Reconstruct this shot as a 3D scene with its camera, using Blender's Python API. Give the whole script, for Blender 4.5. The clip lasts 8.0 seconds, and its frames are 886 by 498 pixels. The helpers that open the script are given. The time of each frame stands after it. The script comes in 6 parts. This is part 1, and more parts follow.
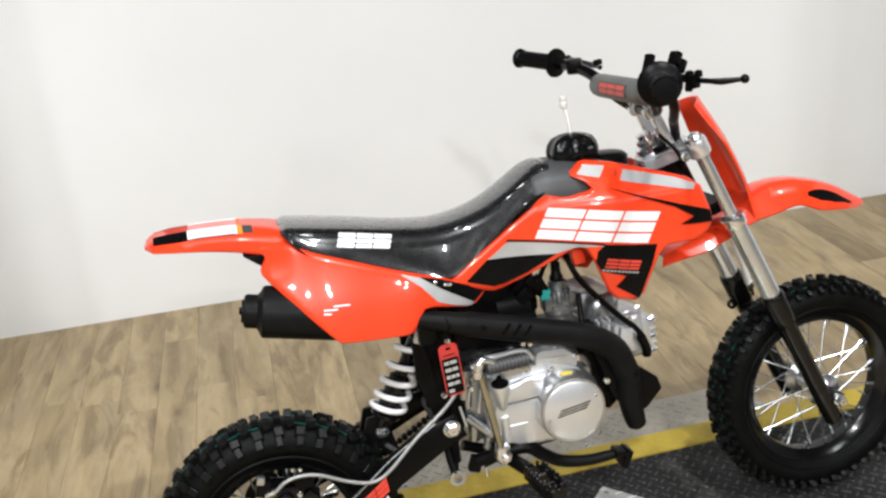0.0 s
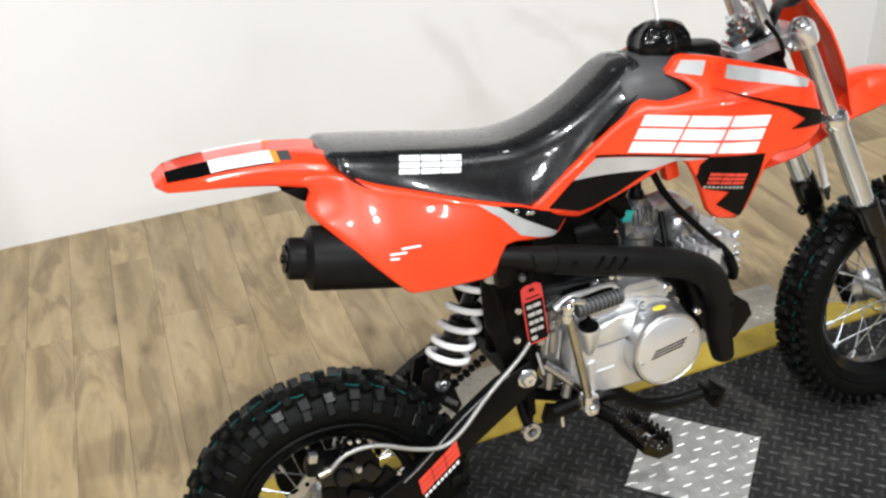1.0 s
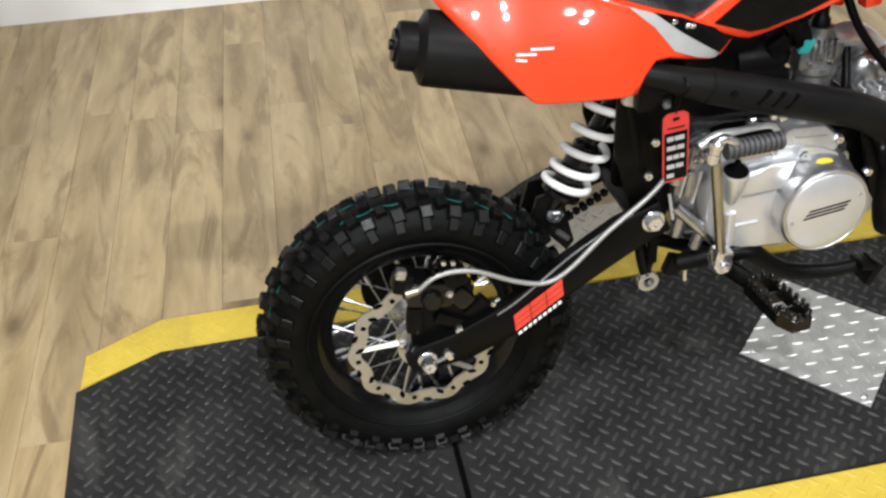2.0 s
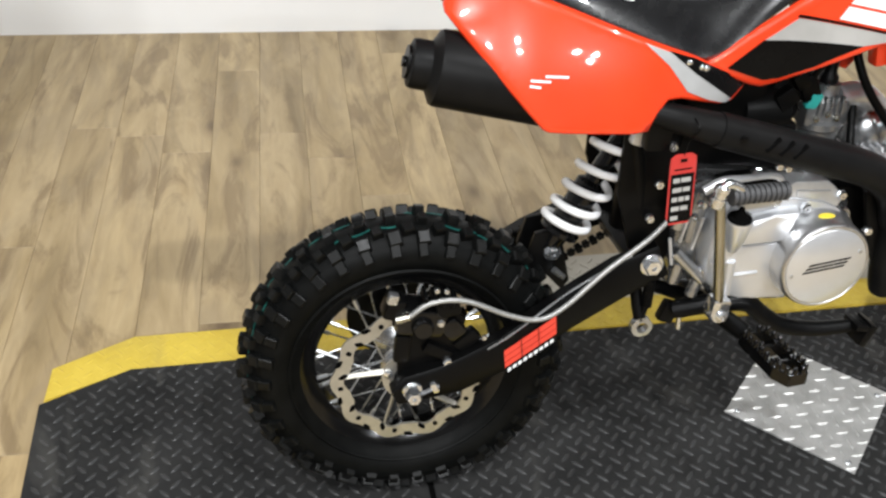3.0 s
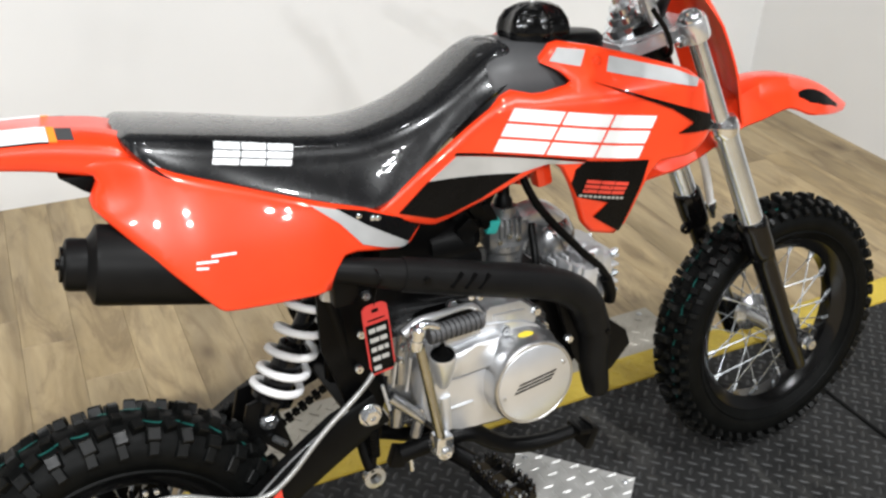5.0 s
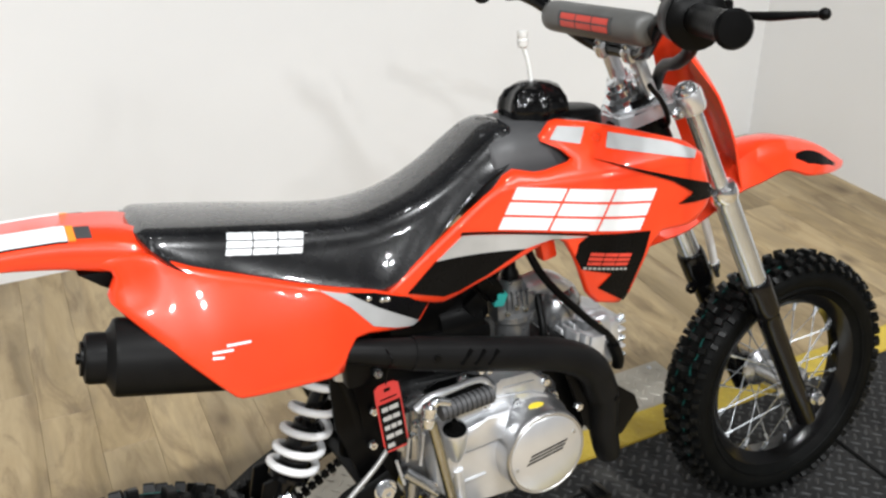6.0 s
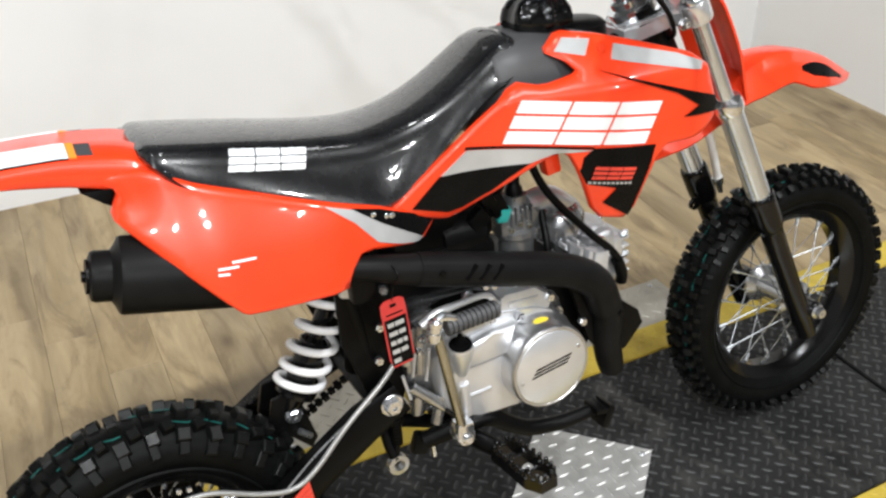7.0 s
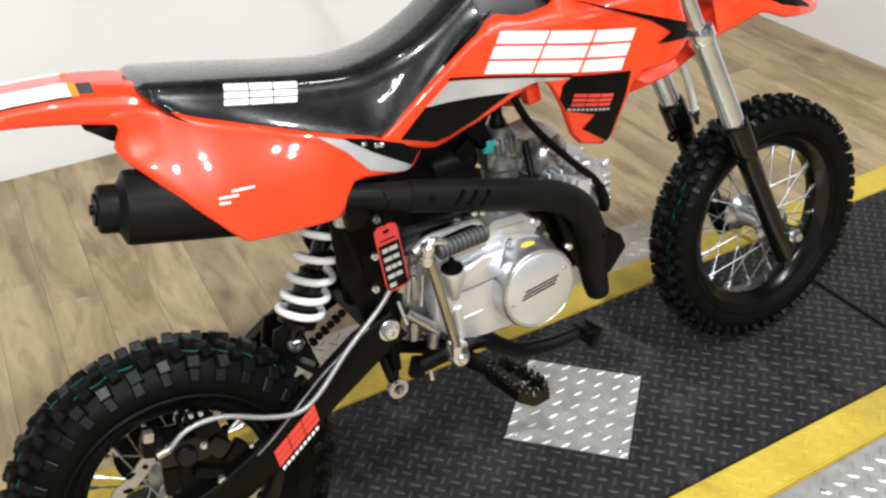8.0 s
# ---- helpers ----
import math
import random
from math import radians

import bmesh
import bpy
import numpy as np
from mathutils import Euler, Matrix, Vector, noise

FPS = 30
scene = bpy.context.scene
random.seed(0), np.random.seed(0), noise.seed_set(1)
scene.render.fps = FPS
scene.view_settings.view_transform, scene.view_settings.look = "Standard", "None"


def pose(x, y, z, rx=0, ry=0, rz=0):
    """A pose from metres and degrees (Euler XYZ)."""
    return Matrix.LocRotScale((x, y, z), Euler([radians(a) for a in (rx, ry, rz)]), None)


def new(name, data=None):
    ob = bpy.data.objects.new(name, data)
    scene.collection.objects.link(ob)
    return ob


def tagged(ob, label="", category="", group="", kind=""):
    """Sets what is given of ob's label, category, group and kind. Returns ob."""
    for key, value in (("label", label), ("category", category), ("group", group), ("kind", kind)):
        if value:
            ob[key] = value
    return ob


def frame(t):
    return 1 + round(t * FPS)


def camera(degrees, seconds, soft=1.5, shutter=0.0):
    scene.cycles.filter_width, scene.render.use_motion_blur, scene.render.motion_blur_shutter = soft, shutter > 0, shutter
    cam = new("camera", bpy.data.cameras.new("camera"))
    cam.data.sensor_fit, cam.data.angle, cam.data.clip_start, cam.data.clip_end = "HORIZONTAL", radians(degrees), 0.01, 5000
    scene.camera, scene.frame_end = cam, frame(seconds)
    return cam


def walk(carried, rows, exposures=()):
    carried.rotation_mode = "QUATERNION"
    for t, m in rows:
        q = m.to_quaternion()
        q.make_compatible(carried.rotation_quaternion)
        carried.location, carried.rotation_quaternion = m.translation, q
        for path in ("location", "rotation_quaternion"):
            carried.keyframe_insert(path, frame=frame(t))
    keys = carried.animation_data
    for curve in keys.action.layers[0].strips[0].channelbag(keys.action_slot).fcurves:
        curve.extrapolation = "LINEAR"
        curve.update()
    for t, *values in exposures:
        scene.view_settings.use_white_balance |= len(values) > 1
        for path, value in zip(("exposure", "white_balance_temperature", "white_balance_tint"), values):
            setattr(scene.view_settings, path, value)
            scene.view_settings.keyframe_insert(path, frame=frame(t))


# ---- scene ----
from mathutils.geometry import delaunay_2d_cdt

# ---------------- camera and walk ----------------
cam = camera(50.0, 8.0, soft=2.5)
PATH = [
    (0, pose(0.0143, -1.4095, 1.2911, 66.829, 4.435, -14.566)),
    (0.5, pose(-0.0887, -1.1712, 1.2871, 62.378, 3.696, -21.695)),
    (1, pose(-0.1644, -1.0444, 1.2596, 58.573, 3.290, -21.701)),
    (1.5, pose(-0.1397, -0.9494, 1.2070, 51.260, 2.306, -14.979)),
    (1.7, pose(-0.1204, -0.9244, 1.1814, 49.176, 1.794, -13.484)),
    (2.8, pose(-0.1631, -0.9234, 1.1013, 48.289, 0.478, -8.128)),
    (3, pose(-0.1629, -0.9220, 1.0989, 52.216, -3.214, -10.434)),
    (3.5, pose(-0.1225, -0.8965, 1.0924, 52.415, -3.324, -17.134)),
    (4, pose(-0.0791, -0.8948, 1.1077, 54.335, -1.779, -22.440)),
    (4.5, pose(-0.0547, -0.9019, 1.1200, 56.159, -2.469, -24.603)),
    (5, pose(-0.0427, -0.9007, 1.1415, 59.508, -1.672, -26.750)),
    (5.2, pose(-0.0384, -0.9055, 1.1670, 60.344, -0.950, -26.986)),
    (6.3, pose(-0.0465, -0.8958, 1.1974, 61.873, 0.225, -27.201)),
    (6.5, pose(-0.0507, -0.8910, 1.1933, 59.386, -0.181, -27.382)),
    (7, pose(-0.0505, -0.8983, 1.1818, 57.403, 0.563, -27.588)),
    (7.5, pose(-0.0608, -0.9245, 1.1742, 56.094, -1.142, -27.879)),
    (8, pose(-0.0888, -0.9707, 1.1591, 56.019, 2.259, -29.347)),
]
walk(cam, PATH, exposures=[(0.0, -0.21), (0.6, -0.15), (1.5, -0.10), (2.8, -0.08), (3.5, -0.06), (5.0, -0.15), (6.3, -0.19), (7.2, -0.12), (8.0, -0.09)])

# ---------------- world and lights ----------------
world = bpy.data.worlds.new("showroom_air")
scene.world = world
world.use_nodes = True
world.node_tree.nodes["Background"].inputs[0].default_value = (0.9, 0.95, 1.0, 1)
world.node_tree.nodes["Background"].inputs[1].default_value = 0.03

CEILING = 3.3
TOP_W, NEAR_W, FAR_W = 5.0, 66.0, 70.0
FAR_SPOTS = ((-1.9, -3.7), (-1.15, -4.35), (0.18, -4.1), (0.26, -4.6), (2.35, -4.7), (2.85, -4.9), (2.95, -5.4))
# top and near rows: unseen lamps added to light the bike, mat and wall
LAMPS = [(-0.5, 0.1, TOP_W), (0.7, 0.1, TOP_W), (1.9, 0.1, TOP_W * 0.5)]
LAMPS += [(-1.1, -1.3, NEAR_W * 1.25), (0.7, -1.3, NEAR_W * 1.05), (2.5, -1.3, NEAR_W * 0.6)]
LAMPS += [(x, y, FAR_W * (1.6 if x < -1 else 1.0 if x < 1 else 0.55)) for x, y in FAR_SPOTS]


def lamp(x, y, watts, size):
    data = bpy.data.lights.new("downlight_lamp", "AREA")
    data.shape, data.size, data.energy, data.color = "DISK", size, watts, (0.965, 0.985, 1.0)
    ob = new("downlight_lamp", data)
    ob.location = (x, y, CEILING - 0.035)
    return ob


for lx, ly, watts in LAMPS:
    lamp(lx, ly, watts, 0.15 if ly < -2 else 0.12)

# ---------------- materials ----------------


class Mat:
    """A small wrapper that builds node materials."""

    def __init__(self, name, colour=(0.5, 0.5, 0.5), rough=0.5, metal=0.0, coat=0.0, spec=0.5):
        self.m = bpy.data.materials.new(name)
        self.m.use_nodes = True
        self.t = self.m.node_tree
        self.b = self.t.nodes["Principled BSDF"]
        self.b.inputs["Base Color"].default_value = (*colour, 1)
        self.b.inputs["Roughness"].default_value = rough
        self.b.inputs["Metallic"].default_value = metal
        self.b.inputs["Coat Weight"].default_value = coat
        self.b.inputs["Coat Roughness"].default_value = 0.045
        self.b.inputs["Specular IOR Level"].default_value = spec
        self.bumped = None

    def node(self, kind, **sets):
        n = self.t.nodes.new(kind)
        for k, v in sets.items():
            if k in n.inputs:
                n.inputs[k].default_value = v
        return n

    def link(self, a, b):
        self.t.links.new(a, b)

    def coords(self, scale=(1, 1, 1), rot=(0, 0, 0), random_shift=False):
        tc = self.node("ShaderNodeTexCoord")
        mp = self.node("ShaderNodeMapping")
        mp.inputs["Scale"].default_value = scale
        mp.inputs["Rotation"].default_value = rot
        self.link(tc.outputs["Object"], mp.inputs["Vector"])
        if random_shift:
            oi = self.node("ShaderNodeObjectInfo")
            ml = self.node("ShaderNodeMath")
            ml.operation = "MULTIPLY"
            ml.inputs[1].default_value = 37.0
            self.link(oi.outputs["Random"], ml.inputs[0])
            self.link(ml.outputs[0], mp.inputs["Location"])
        return mp.outputs["Vector"]

    def noise(self, vec, scale, detail=4, rough=0.55, distortion=0.0):
        n = self.node("ShaderNodeTexNoise", Scale=scale, Detail=detail, Roughness=rough, Distortion=distortion)
        self.link(vec, n.inputs["Vector"])
        return n.outputs["Fac"]

    def ramp(self, fac, stops):
        r = self.node("ShaderNodeValToRGB")
        e = r.color_ramp.elements
        e[0].position, e[0].color = stops[0][0], (*stops[0][1], 1)
        e[1].position, e[1].color = stops[-1][0], (*stops[-1][1], 1)
        for p, c in stops[1:-1]:
            x = e.new(p)
            x.color = (*c, 1)
        self.link(fac, r.inputs["Fac"])
        return r.outputs["Color"]

    def mix(self, fac, a, b, blend="MIX"):
        n = self.t.nodes.new("ShaderNodeMix")
        n.data_type, n.blend_type = "RGBA", blend
        for sock, v in ((n.inputs[0], fac), (n.inputs[6], a), (n.inputs[7], b)):
            if hasattr(v, "node"):
                self.link(v, sock)
            elif isinstance(v, tuple):
                sock.default_value = (*v, 1)
            else:
                sock.default_value = v
        return n.outputs[2]

    def colour(self, sock):
        self.link(sock, self.b.inputs["Base Color"])
        return self

    def roughness(self, fac, lo, hi):
        n = self.node("ShaderNodeMapRange")
        n.inputs["To Min"].default_value, n.inputs["To Max"].default_value = lo, hi
        self.link(fac, n.inputs["Value"])
        self.link(n.outputs[0], self.b.inputs["Roughness"])
        return self

    def bump(self, fac, strength, distance):
        n = self.node("ShaderNodeBump", Strength=strength, Distance=distance)
        self.link(fac, n.inputs["Height"])
        if self.bumped:
            self.link(self.bumped, n.inputs["Normal"])
        self.bumped = n.outputs["Normal"]
        self.link(self.bumped, self.b.inputs["Normal"])
        return self


def worn(name, a, b, rough, metal=0.0, scale=18.0, spread=0.12, bump=0.05, coat=0.0, grain=300.0, depth=0.0004, spec=0.5):
    """A material with a coarse tone variation, a rough variation and a fine grain."""
    m = Mat(name, a, rough, metal, coat, spec)
    v = m.coords()
    coarse = m.noise(v, scale)
    m.colour(m.ramp(coarse, [(0.3, a), (0.7, b)]))
    m.roughness(m.noise(v, scale * 3), max(0.03, rough - spread), rough + spread)
    if bump:
        m.bump(m.noise(v, grain, 2), bump, depth)
    return m.m


RED = worn("orange_red_plastic", (0.79, 0.043, 0.009), (0.83, 0.050, 0.011), 0.30, spread=0.05, bump=0.02, coat=0.8, grain=90, depth=0.0005, spec=0.32)
SEAT = worn("black_vinyl", (0.004, 0.0042, 0.0048), (0.010, 0.0104, 0.0116), 0.27, scale=22, spread=0.09, bump=0.06, coat=1.0, grain=420, depth=0.0005, spec=0.3)
BLACK = worn("satin_black_paint", (0.0015, 0.0015, 0.0016), (0.003, 0.003, 0.003), 0.34, spread=0.08, bump=0.06, grain=400, spec=0.11)
MATTE = worn("matt_black_heat_paint", (0.0045, 0.0045, 0.0047), (0.008, 0.0078, 0.0077), 0.42, spread=0.07, bump=0.15, grain=700, spec=0.085)
GLOSS = worn("gloss_black", (0.002, 0.002, 0.0022), (0.0035, 0.0035, 0.0036), 0.18, spread=0.05, bump=0.02, coat=0.12, spec=0.3)
GREY = worn("charcoal_plastic", (0.045, 0.045, 0.047), (0.060, 0.060, 0.062), 0.46, spread=0.08, bump=0.2, grain=900, spec=0.4)
RUBBER = worn("tyre_rubber", (0.0018, 0.0020, 0.0020), (0.0042, 0.0044, 0.0042), 0.46, scale=30, spread=0.12, bump=0.2, grain=420, spec=0.07)
CHROME = worn("chrome", (0.76, 0.78, 0.81), (0.84, 0.86, 0.88), 0.13, 0.95, spread=0.06, bump=0.02)
STEEL = worn("zinc_steel", (0.46, 0.475, 0.49), (0.58, 0.595, 0.61), 0.28, 0.92, spread=0.1, bump=0.05)
# polished metal whose pale diffuse share stands in for white reflections
CLAMP = worn("white_reflection_chrome", (0.74, 0.75, 0.76), (0.82, 0.83, 0.84), 0.22, 0.72, spread=0.08, bump=0.05)
BRASSY = worn("yellow_zinc_steel", (0.38, 0.375, 0.33), (0.48, 0.47, 0.41), 0.24, 1.0, spread=0.06, bump=0.03)
CARD = worn("red_printed_card", (0.42, 0.028, 0.026), (0.50, 0.036, 0.032), 0.35, spread=0.05, bump=0.02)
CAST = worn("cast_aluminium", (0.36, 0.366, 0.375), (0.52, 0.526, 0.535), 0.24, 0.9, scale=30, spread=0.1, bump=0.3, grain=500)
CARB = worn("dull_grey_casting", (0.20, 0.205, 0.21), (0.34, 0.345, 0.35), 0.30, 0.8, scale=40, spread=0.1, bump=0.3, grain=500)
SATIN = worn("painted_silver_cover", (0.66, 0.67, 0.69), (0.74, 0.75, 0.77), 0.30, 0.75, spread=0.06, bump=0.08, grain=700)
BRUSHED = worn("brushed_aluminium", (0.58, 0.58, 0.585), (0.66, 0.66, 0.665), 0.30, 0.95, scale=40, spread=0.08, bump=0.2, grain=900)
FINS = worn("silver_fins", (0.50, 0.508, 0.52), (0.66, 0.668, 0.68), 0.32, 0.6, scale=30, spread=0.1, bump=0.15)
DISC = worn("disc_steel", (0.40, 0.39, 0.355), (0.50, 0.485, 0.44), 0.34, 0.8, scale=60, spread=0.1, bump=0.1)
WHITE = worn("white_powder_coat", (0.74, 0.74, 0.75), (0.80, 0.80, 0.80), 0.33, spread=0.06, bump=0.05)
D_WHITE = worn("white_decal", (0.74, 0.76, 0.78), (0.80, 0.81, 0.82), 0.25, spread=0.04, bump=0)
D_SILVER = worn("silver_decal", (0.40, 0.405, 0.405), (0.50, 0.505, 0.505), 0.30, 0.35, spread=0.05, bump=0)
FORK = worn("fork_chrome", (0.60, 0.635, 0.67), (0.70, 0.735, 0.77), 0.24, 0.88, spread=0.04, bump=0.02)
D_BLACK = worn("black_decal", (0.002, 0.002, 0.0022), (0.0035, 0.0035, 0.0037), 0.28, spread=0.05, bump=0, spec=0.11)
# glossless black that paints shade in slots; also the mat joints and filler plug
VOID = worn("slot_shade_and_joint_black", (0.0008, 0.0008, 0.0008), (0.0015, 0.0015, 0.0015), 0.85, bump=0.05, spec=0.05)
# glossier tyre rubber, a little paler to paint the lamp-lit lug faces
TREAD_RUBBER = worn("lit_tread_rubber", (0.0018, 0.0020, 0.0020), (0.0056, 0.0059, 0.0057), 0.36, scale=45, spread=0.12, bump=0.3, grain=420, spec=0.17)
STRIPE = worn("teal_paint_line", (0.005, 0.052, 0.045), (0.012, 0.095, 0.080), 0.5, scale=60, bump=0.1, spec=0.2)
D_RED = worn("red_decal", (0.58, 0.045, 0.028), (0.64, 0.055, 0.034), 0.35, spread=0.05, bump=0)
D_ORANGE = worn("orange_decal", (0.85, 0.25, 0.03), (0.88, 0.28, 0.04), 0.35, spread=0.05, bump=0)
D_YELLOW = worn("yellow_sticker", (0.78, 0.60, 0.03), (0.80, 0.63, 0.05), 0.35, spread=0.05, bump=0)
TEAL = worn("teal_plastic", (0.03, 0.42, 0.38), (0.04, 0.48, 0.43), 0.4, bump=0)
HOSE = worn("braided_hose", (0.22, 0.22, 0.215), (0.40, 0.40, 0.39), 0.35, 0.5, scale=900, spread=0.1, bump=0.5, grain=1400, depth=0.0004)
CLEAR = worn("milky_tube", (0.62, 0.62, 0.60), (0.70, 0.70, 0.68), 0.35, spread=0.1, bump=0.02)
PAD = worn("grey_foam_cover", (0.085, 0.085, 0.082), (0.115, 0.115, 0.110), 0.42, spread=0.08, bump=0.3, grain=900, spec=0.5)


def wall_material():
    m = Mat("white_wall_paint", (0.80, 0.80, 0.79), 0.55)
    v = m.coords()
    m.colour(m.ramp(m.noise(v, 1.3, 3), [(0.3, (0.77, 0.77, 0.765)), (0.7, (0.82, 0.82, 0.815))]))
    m.bump(m.noise(v, 260, 3), 0.12, 0.0006)
    m.roughness(m.noise(v, 6), 0.42, 0.6)
    return m.m


def wood_material():
    m = Mat("oak_look_vinyl_plank", (0.5, 0.38, 0.22), 0.42)
    wide = m.noise(m.coords((1.0, 0.20, 1.0), random_shift=True), 9.0, 5, 0.58, 0.7)
    base = m.ramp(wide, [(0.30, (0.205, 0.148, 0.072)), (0.43, (0.318, 0.236, 0.124)), (0.57, (0.415, 0.318, 0.180)), (0.74, (0.318, 0.226, 0.112))])
    oi = m.node("ShaderNodeObjectInfo")
    base = m.mix(1.0, base, m.ramp(oi.outputs["Random"], [(0.0, (0.80, 0.80, 0.80)), (0.35, (1.0, 0.99, 0.96)), (0.7, (0.90, 0.90, 0.91)), (1.0, (1.07, 1.05, 1.0))]), "MULTIPLY")
    grey = m.noise(m.coords((1.0, 0.24, 1.0), random_shift=True), 11.0, 6, 0.62, 1.2)
    base = m.mix(m.ramp(grey, [(0.48, (0, 0, 0)), (0.62, (0.42, 0.42, 0.42))]), base, (0.205, 0.156, 0.096))
    brown = m.noise(m.coords((1.0, 0.24, 1.0), (0, 0, 0.03), True), 12.5, 6, 0.62, 1.6)
    base = m.mix(m.ramp(brown, [(0.50, (0, 0, 0)), (0.64, (0.64, 0.64, 0.64))]), base, (0.150, 0.101, 0.050))
    streak = m.noise(m.coords((1.0, 0.04, 1.0), random_shift=True), 110.0, 5, 0.65)
    base = m.mix(0.28, base, m.ramp(streak, [(0.34, (0.72, 0.69, 0.64)), (0.60, (1.0, 1.0, 1.0))]), "MULTIPLY")
    knot = m.node("ShaderNodeTexVoronoi", Scale=5.0)
    m.link(m.coords((1.0, 0.50, 1.0), random_shift=True), knot.inputs["Vector"])
    base = m.mix(m.ramp(knot.outputs["Distance"], [(0.03, (0.80, 0.80, 0.80)), (0.08, (0.35, 0.35, 0.35)), (0.16, (0, 0, 0))]), base, (0.090, 0.056, 0.028))
    m.colour(base)
    m.roughness(streak, 0.36, 0.52)
    m.bump(streak, 0.12, 0.0006)
    return m.m


def mat_material(name, a, b, rough, spec=0.26, smear=0.0):
    m = Mat(name, a, rough, spec=spec)
    v = m.coords()
    base = m.ramp(m.noise(v, 7, 5, 0.6), [(0.35, a), (0.68, b)])
    dust = m.noise(v, 60, 4, 0.7)
    base = m.mix(m.ramp(dust, [(0.55, (0, 0, 0)), (0.8, (0.25, 0.25, 0.25))]), base, tuple(min(1, c * 1.9 + 0.02) for c in b))
    if smear:
        # dried footprints and wipe marks, a hand's width and longer
        wiped = m.noise(m.coords((1.0, 0.45, 1.0), (0, 0, 0.5)), 6.5, 6, 0.62, 1.2)
        base = m.mix(m.ramp(wiped, [(0.54, (0, 0, 0)), (0.72, (smear, smear, smear))]), base, (0.085, 0.082, 0.075))
    m.colour(base)
    m.roughness(m.noise(v, 25), rough - 0.1, rough + 0.12)
    m.bump(m.noise(v, 500, 2), 0.15, 0.0004)
    return m.m


WALL = wall_material()
WOOD = wood_material()
MAT_BLACK = mat_material("black_ribbed_rubber", (0.0115, 0.0115, 0.0115), (0.0240, 0.0238, 0.0234), 0.50, 0.10, 0.5)
# lugs are glossier than the tile, and paler so their glints are painted in
MAT_TREAD = mat_material("polished_glint_tread", (0.020, 0.020, 0.0202), (0.036, 0.036, 0.0364), 0.37, 0.28, 0.5)
MAT_YELLOW = mat_material("yellow_rubber_edge", (0.44, 0.315, 0.040), (0.56, 0.415, 0.060), 0.45, 0.26, 0.25)
TREAD_PLATE = worn("aluminium_tread_plate", (0.36, 0.358, 0.345), (0.52, 0.518, 0.505), 0.38, 0.55, scale=26, spread=0.1, bump=0.15, grain=500)
# same aluminium, with the floor's warm reflection put into the base colour
WARM_PLATE = worn("wood_reflection_plate", (0.33, 0.31, 0.265), (0.41, 0.385, 0.335), 0.42, 0.6, scale=9, spread=0.1, bump=0.15, grain=500)
CEIL = worn("dark_ceiling_paint", (0.055, 0.055, 0.056), (0.075, 0.074, 0.072), 0.7, bump=0.05)
FAR_WALL = worn("showroom_wall", (0.25, 0.26, 0.28), (0.30, 0.31, 0.33), 0.6, scale=2, bump=0.05)

# ---------------- mesh helpers ----------------


def part(name, bm, material, parent=None, label="", sharp=38):
    """Links a bmesh as one mesh object under a thing or a part."""
    bmesh.ops.remove_doubles(bm, verts=bm.verts, dist=1e-6)
    bmesh.ops.recalc_face_normals(bm, faces=bm.faces)
    me = bpy.data.meshes.new(name)
    bm.to_mesh(me)
    bm.free()
    me.materials.append(material)
    me.shade_smooth()
    me.set_sharp_from_angle(angle=radians(sharp))
    ob = new(name, me)
    ob.parent = parent
    return tagged(ob, label)


def holder(name, m, label, category, group=""):
    ob = new(name)
    ob.empty_display_size = 0.05
    ob.matrix_basis = m
    return tagged(ob, label, category, group)


def spline(pts, n=6):
    """Points along a smooth curve through pts."""
    p = [Vector(q) for q in pts]
    p = [p[0] * 2 - p[1]] + p + [p[-1] * 2 - p[-2]]
    out = []
    for i in range(1, len(p) - 2):
        a, b, c, d = p[i - 1:i + 3]
        for k in range(n):
            t = k / n
            out.append(0.5 * ((2 * b) + (c - a) * t + (2 * a - 5 * b + 4 * c - d) * t * t + (3 * b - a - 3 * c + d) * t ** 3))
    out.append(p[-2])
    return out


def tube(bm, pts, radius, seg=12, smooth=6, flat=1.0):
    """A round bar along pts; radius is one number or one for each point."""
    path = spline(pts, smooth) if smooth and len(pts) > 2 else [Vector(p) for p in pts]
    if isinstance(radius, (int, float)):
        rad = [radius] * len(path)
    else:
        k = (len(path) - 1) / (len(radius) - 1)
        rad = [float(np.interp(i / k, range(len(radius)), radius)) for i in range(len(path))]
    rings, side = [], None
    for i, p in enumerate(path):
        d = (path[min(i + 1, len(path) - 1)] - path[max(i - 1, 0)]).normalized()
        if side is None:
            side = d.orthogonal().normalized()
        side = (side - d * side.dot(d)).normalized()
        up = d.cross(side)
        rings.append([p + rad[i] * (math.cos(a) * side + flat * math.sin(a) * up) for a in (2 * math.pi * j / seg for j in range(seg))])
    return loft(bm, rings)


def loft(bm, rings, cap=True, closed=True):
    vs = [[bm.verts.new(p) for p in r] for r in rings]
    n = len(vs[0])
    for a, b in zip(vs, vs[1:]):
        for j in range(n if closed else n - 1):
            k = (j + 1) % n
            bm.faces.new((a[j], a[k], b[k], b[j]))
    if cap and closed:
        bm.faces.new(vs[0][::-1])
        bm.faces.new(vs[-1])
    return bm


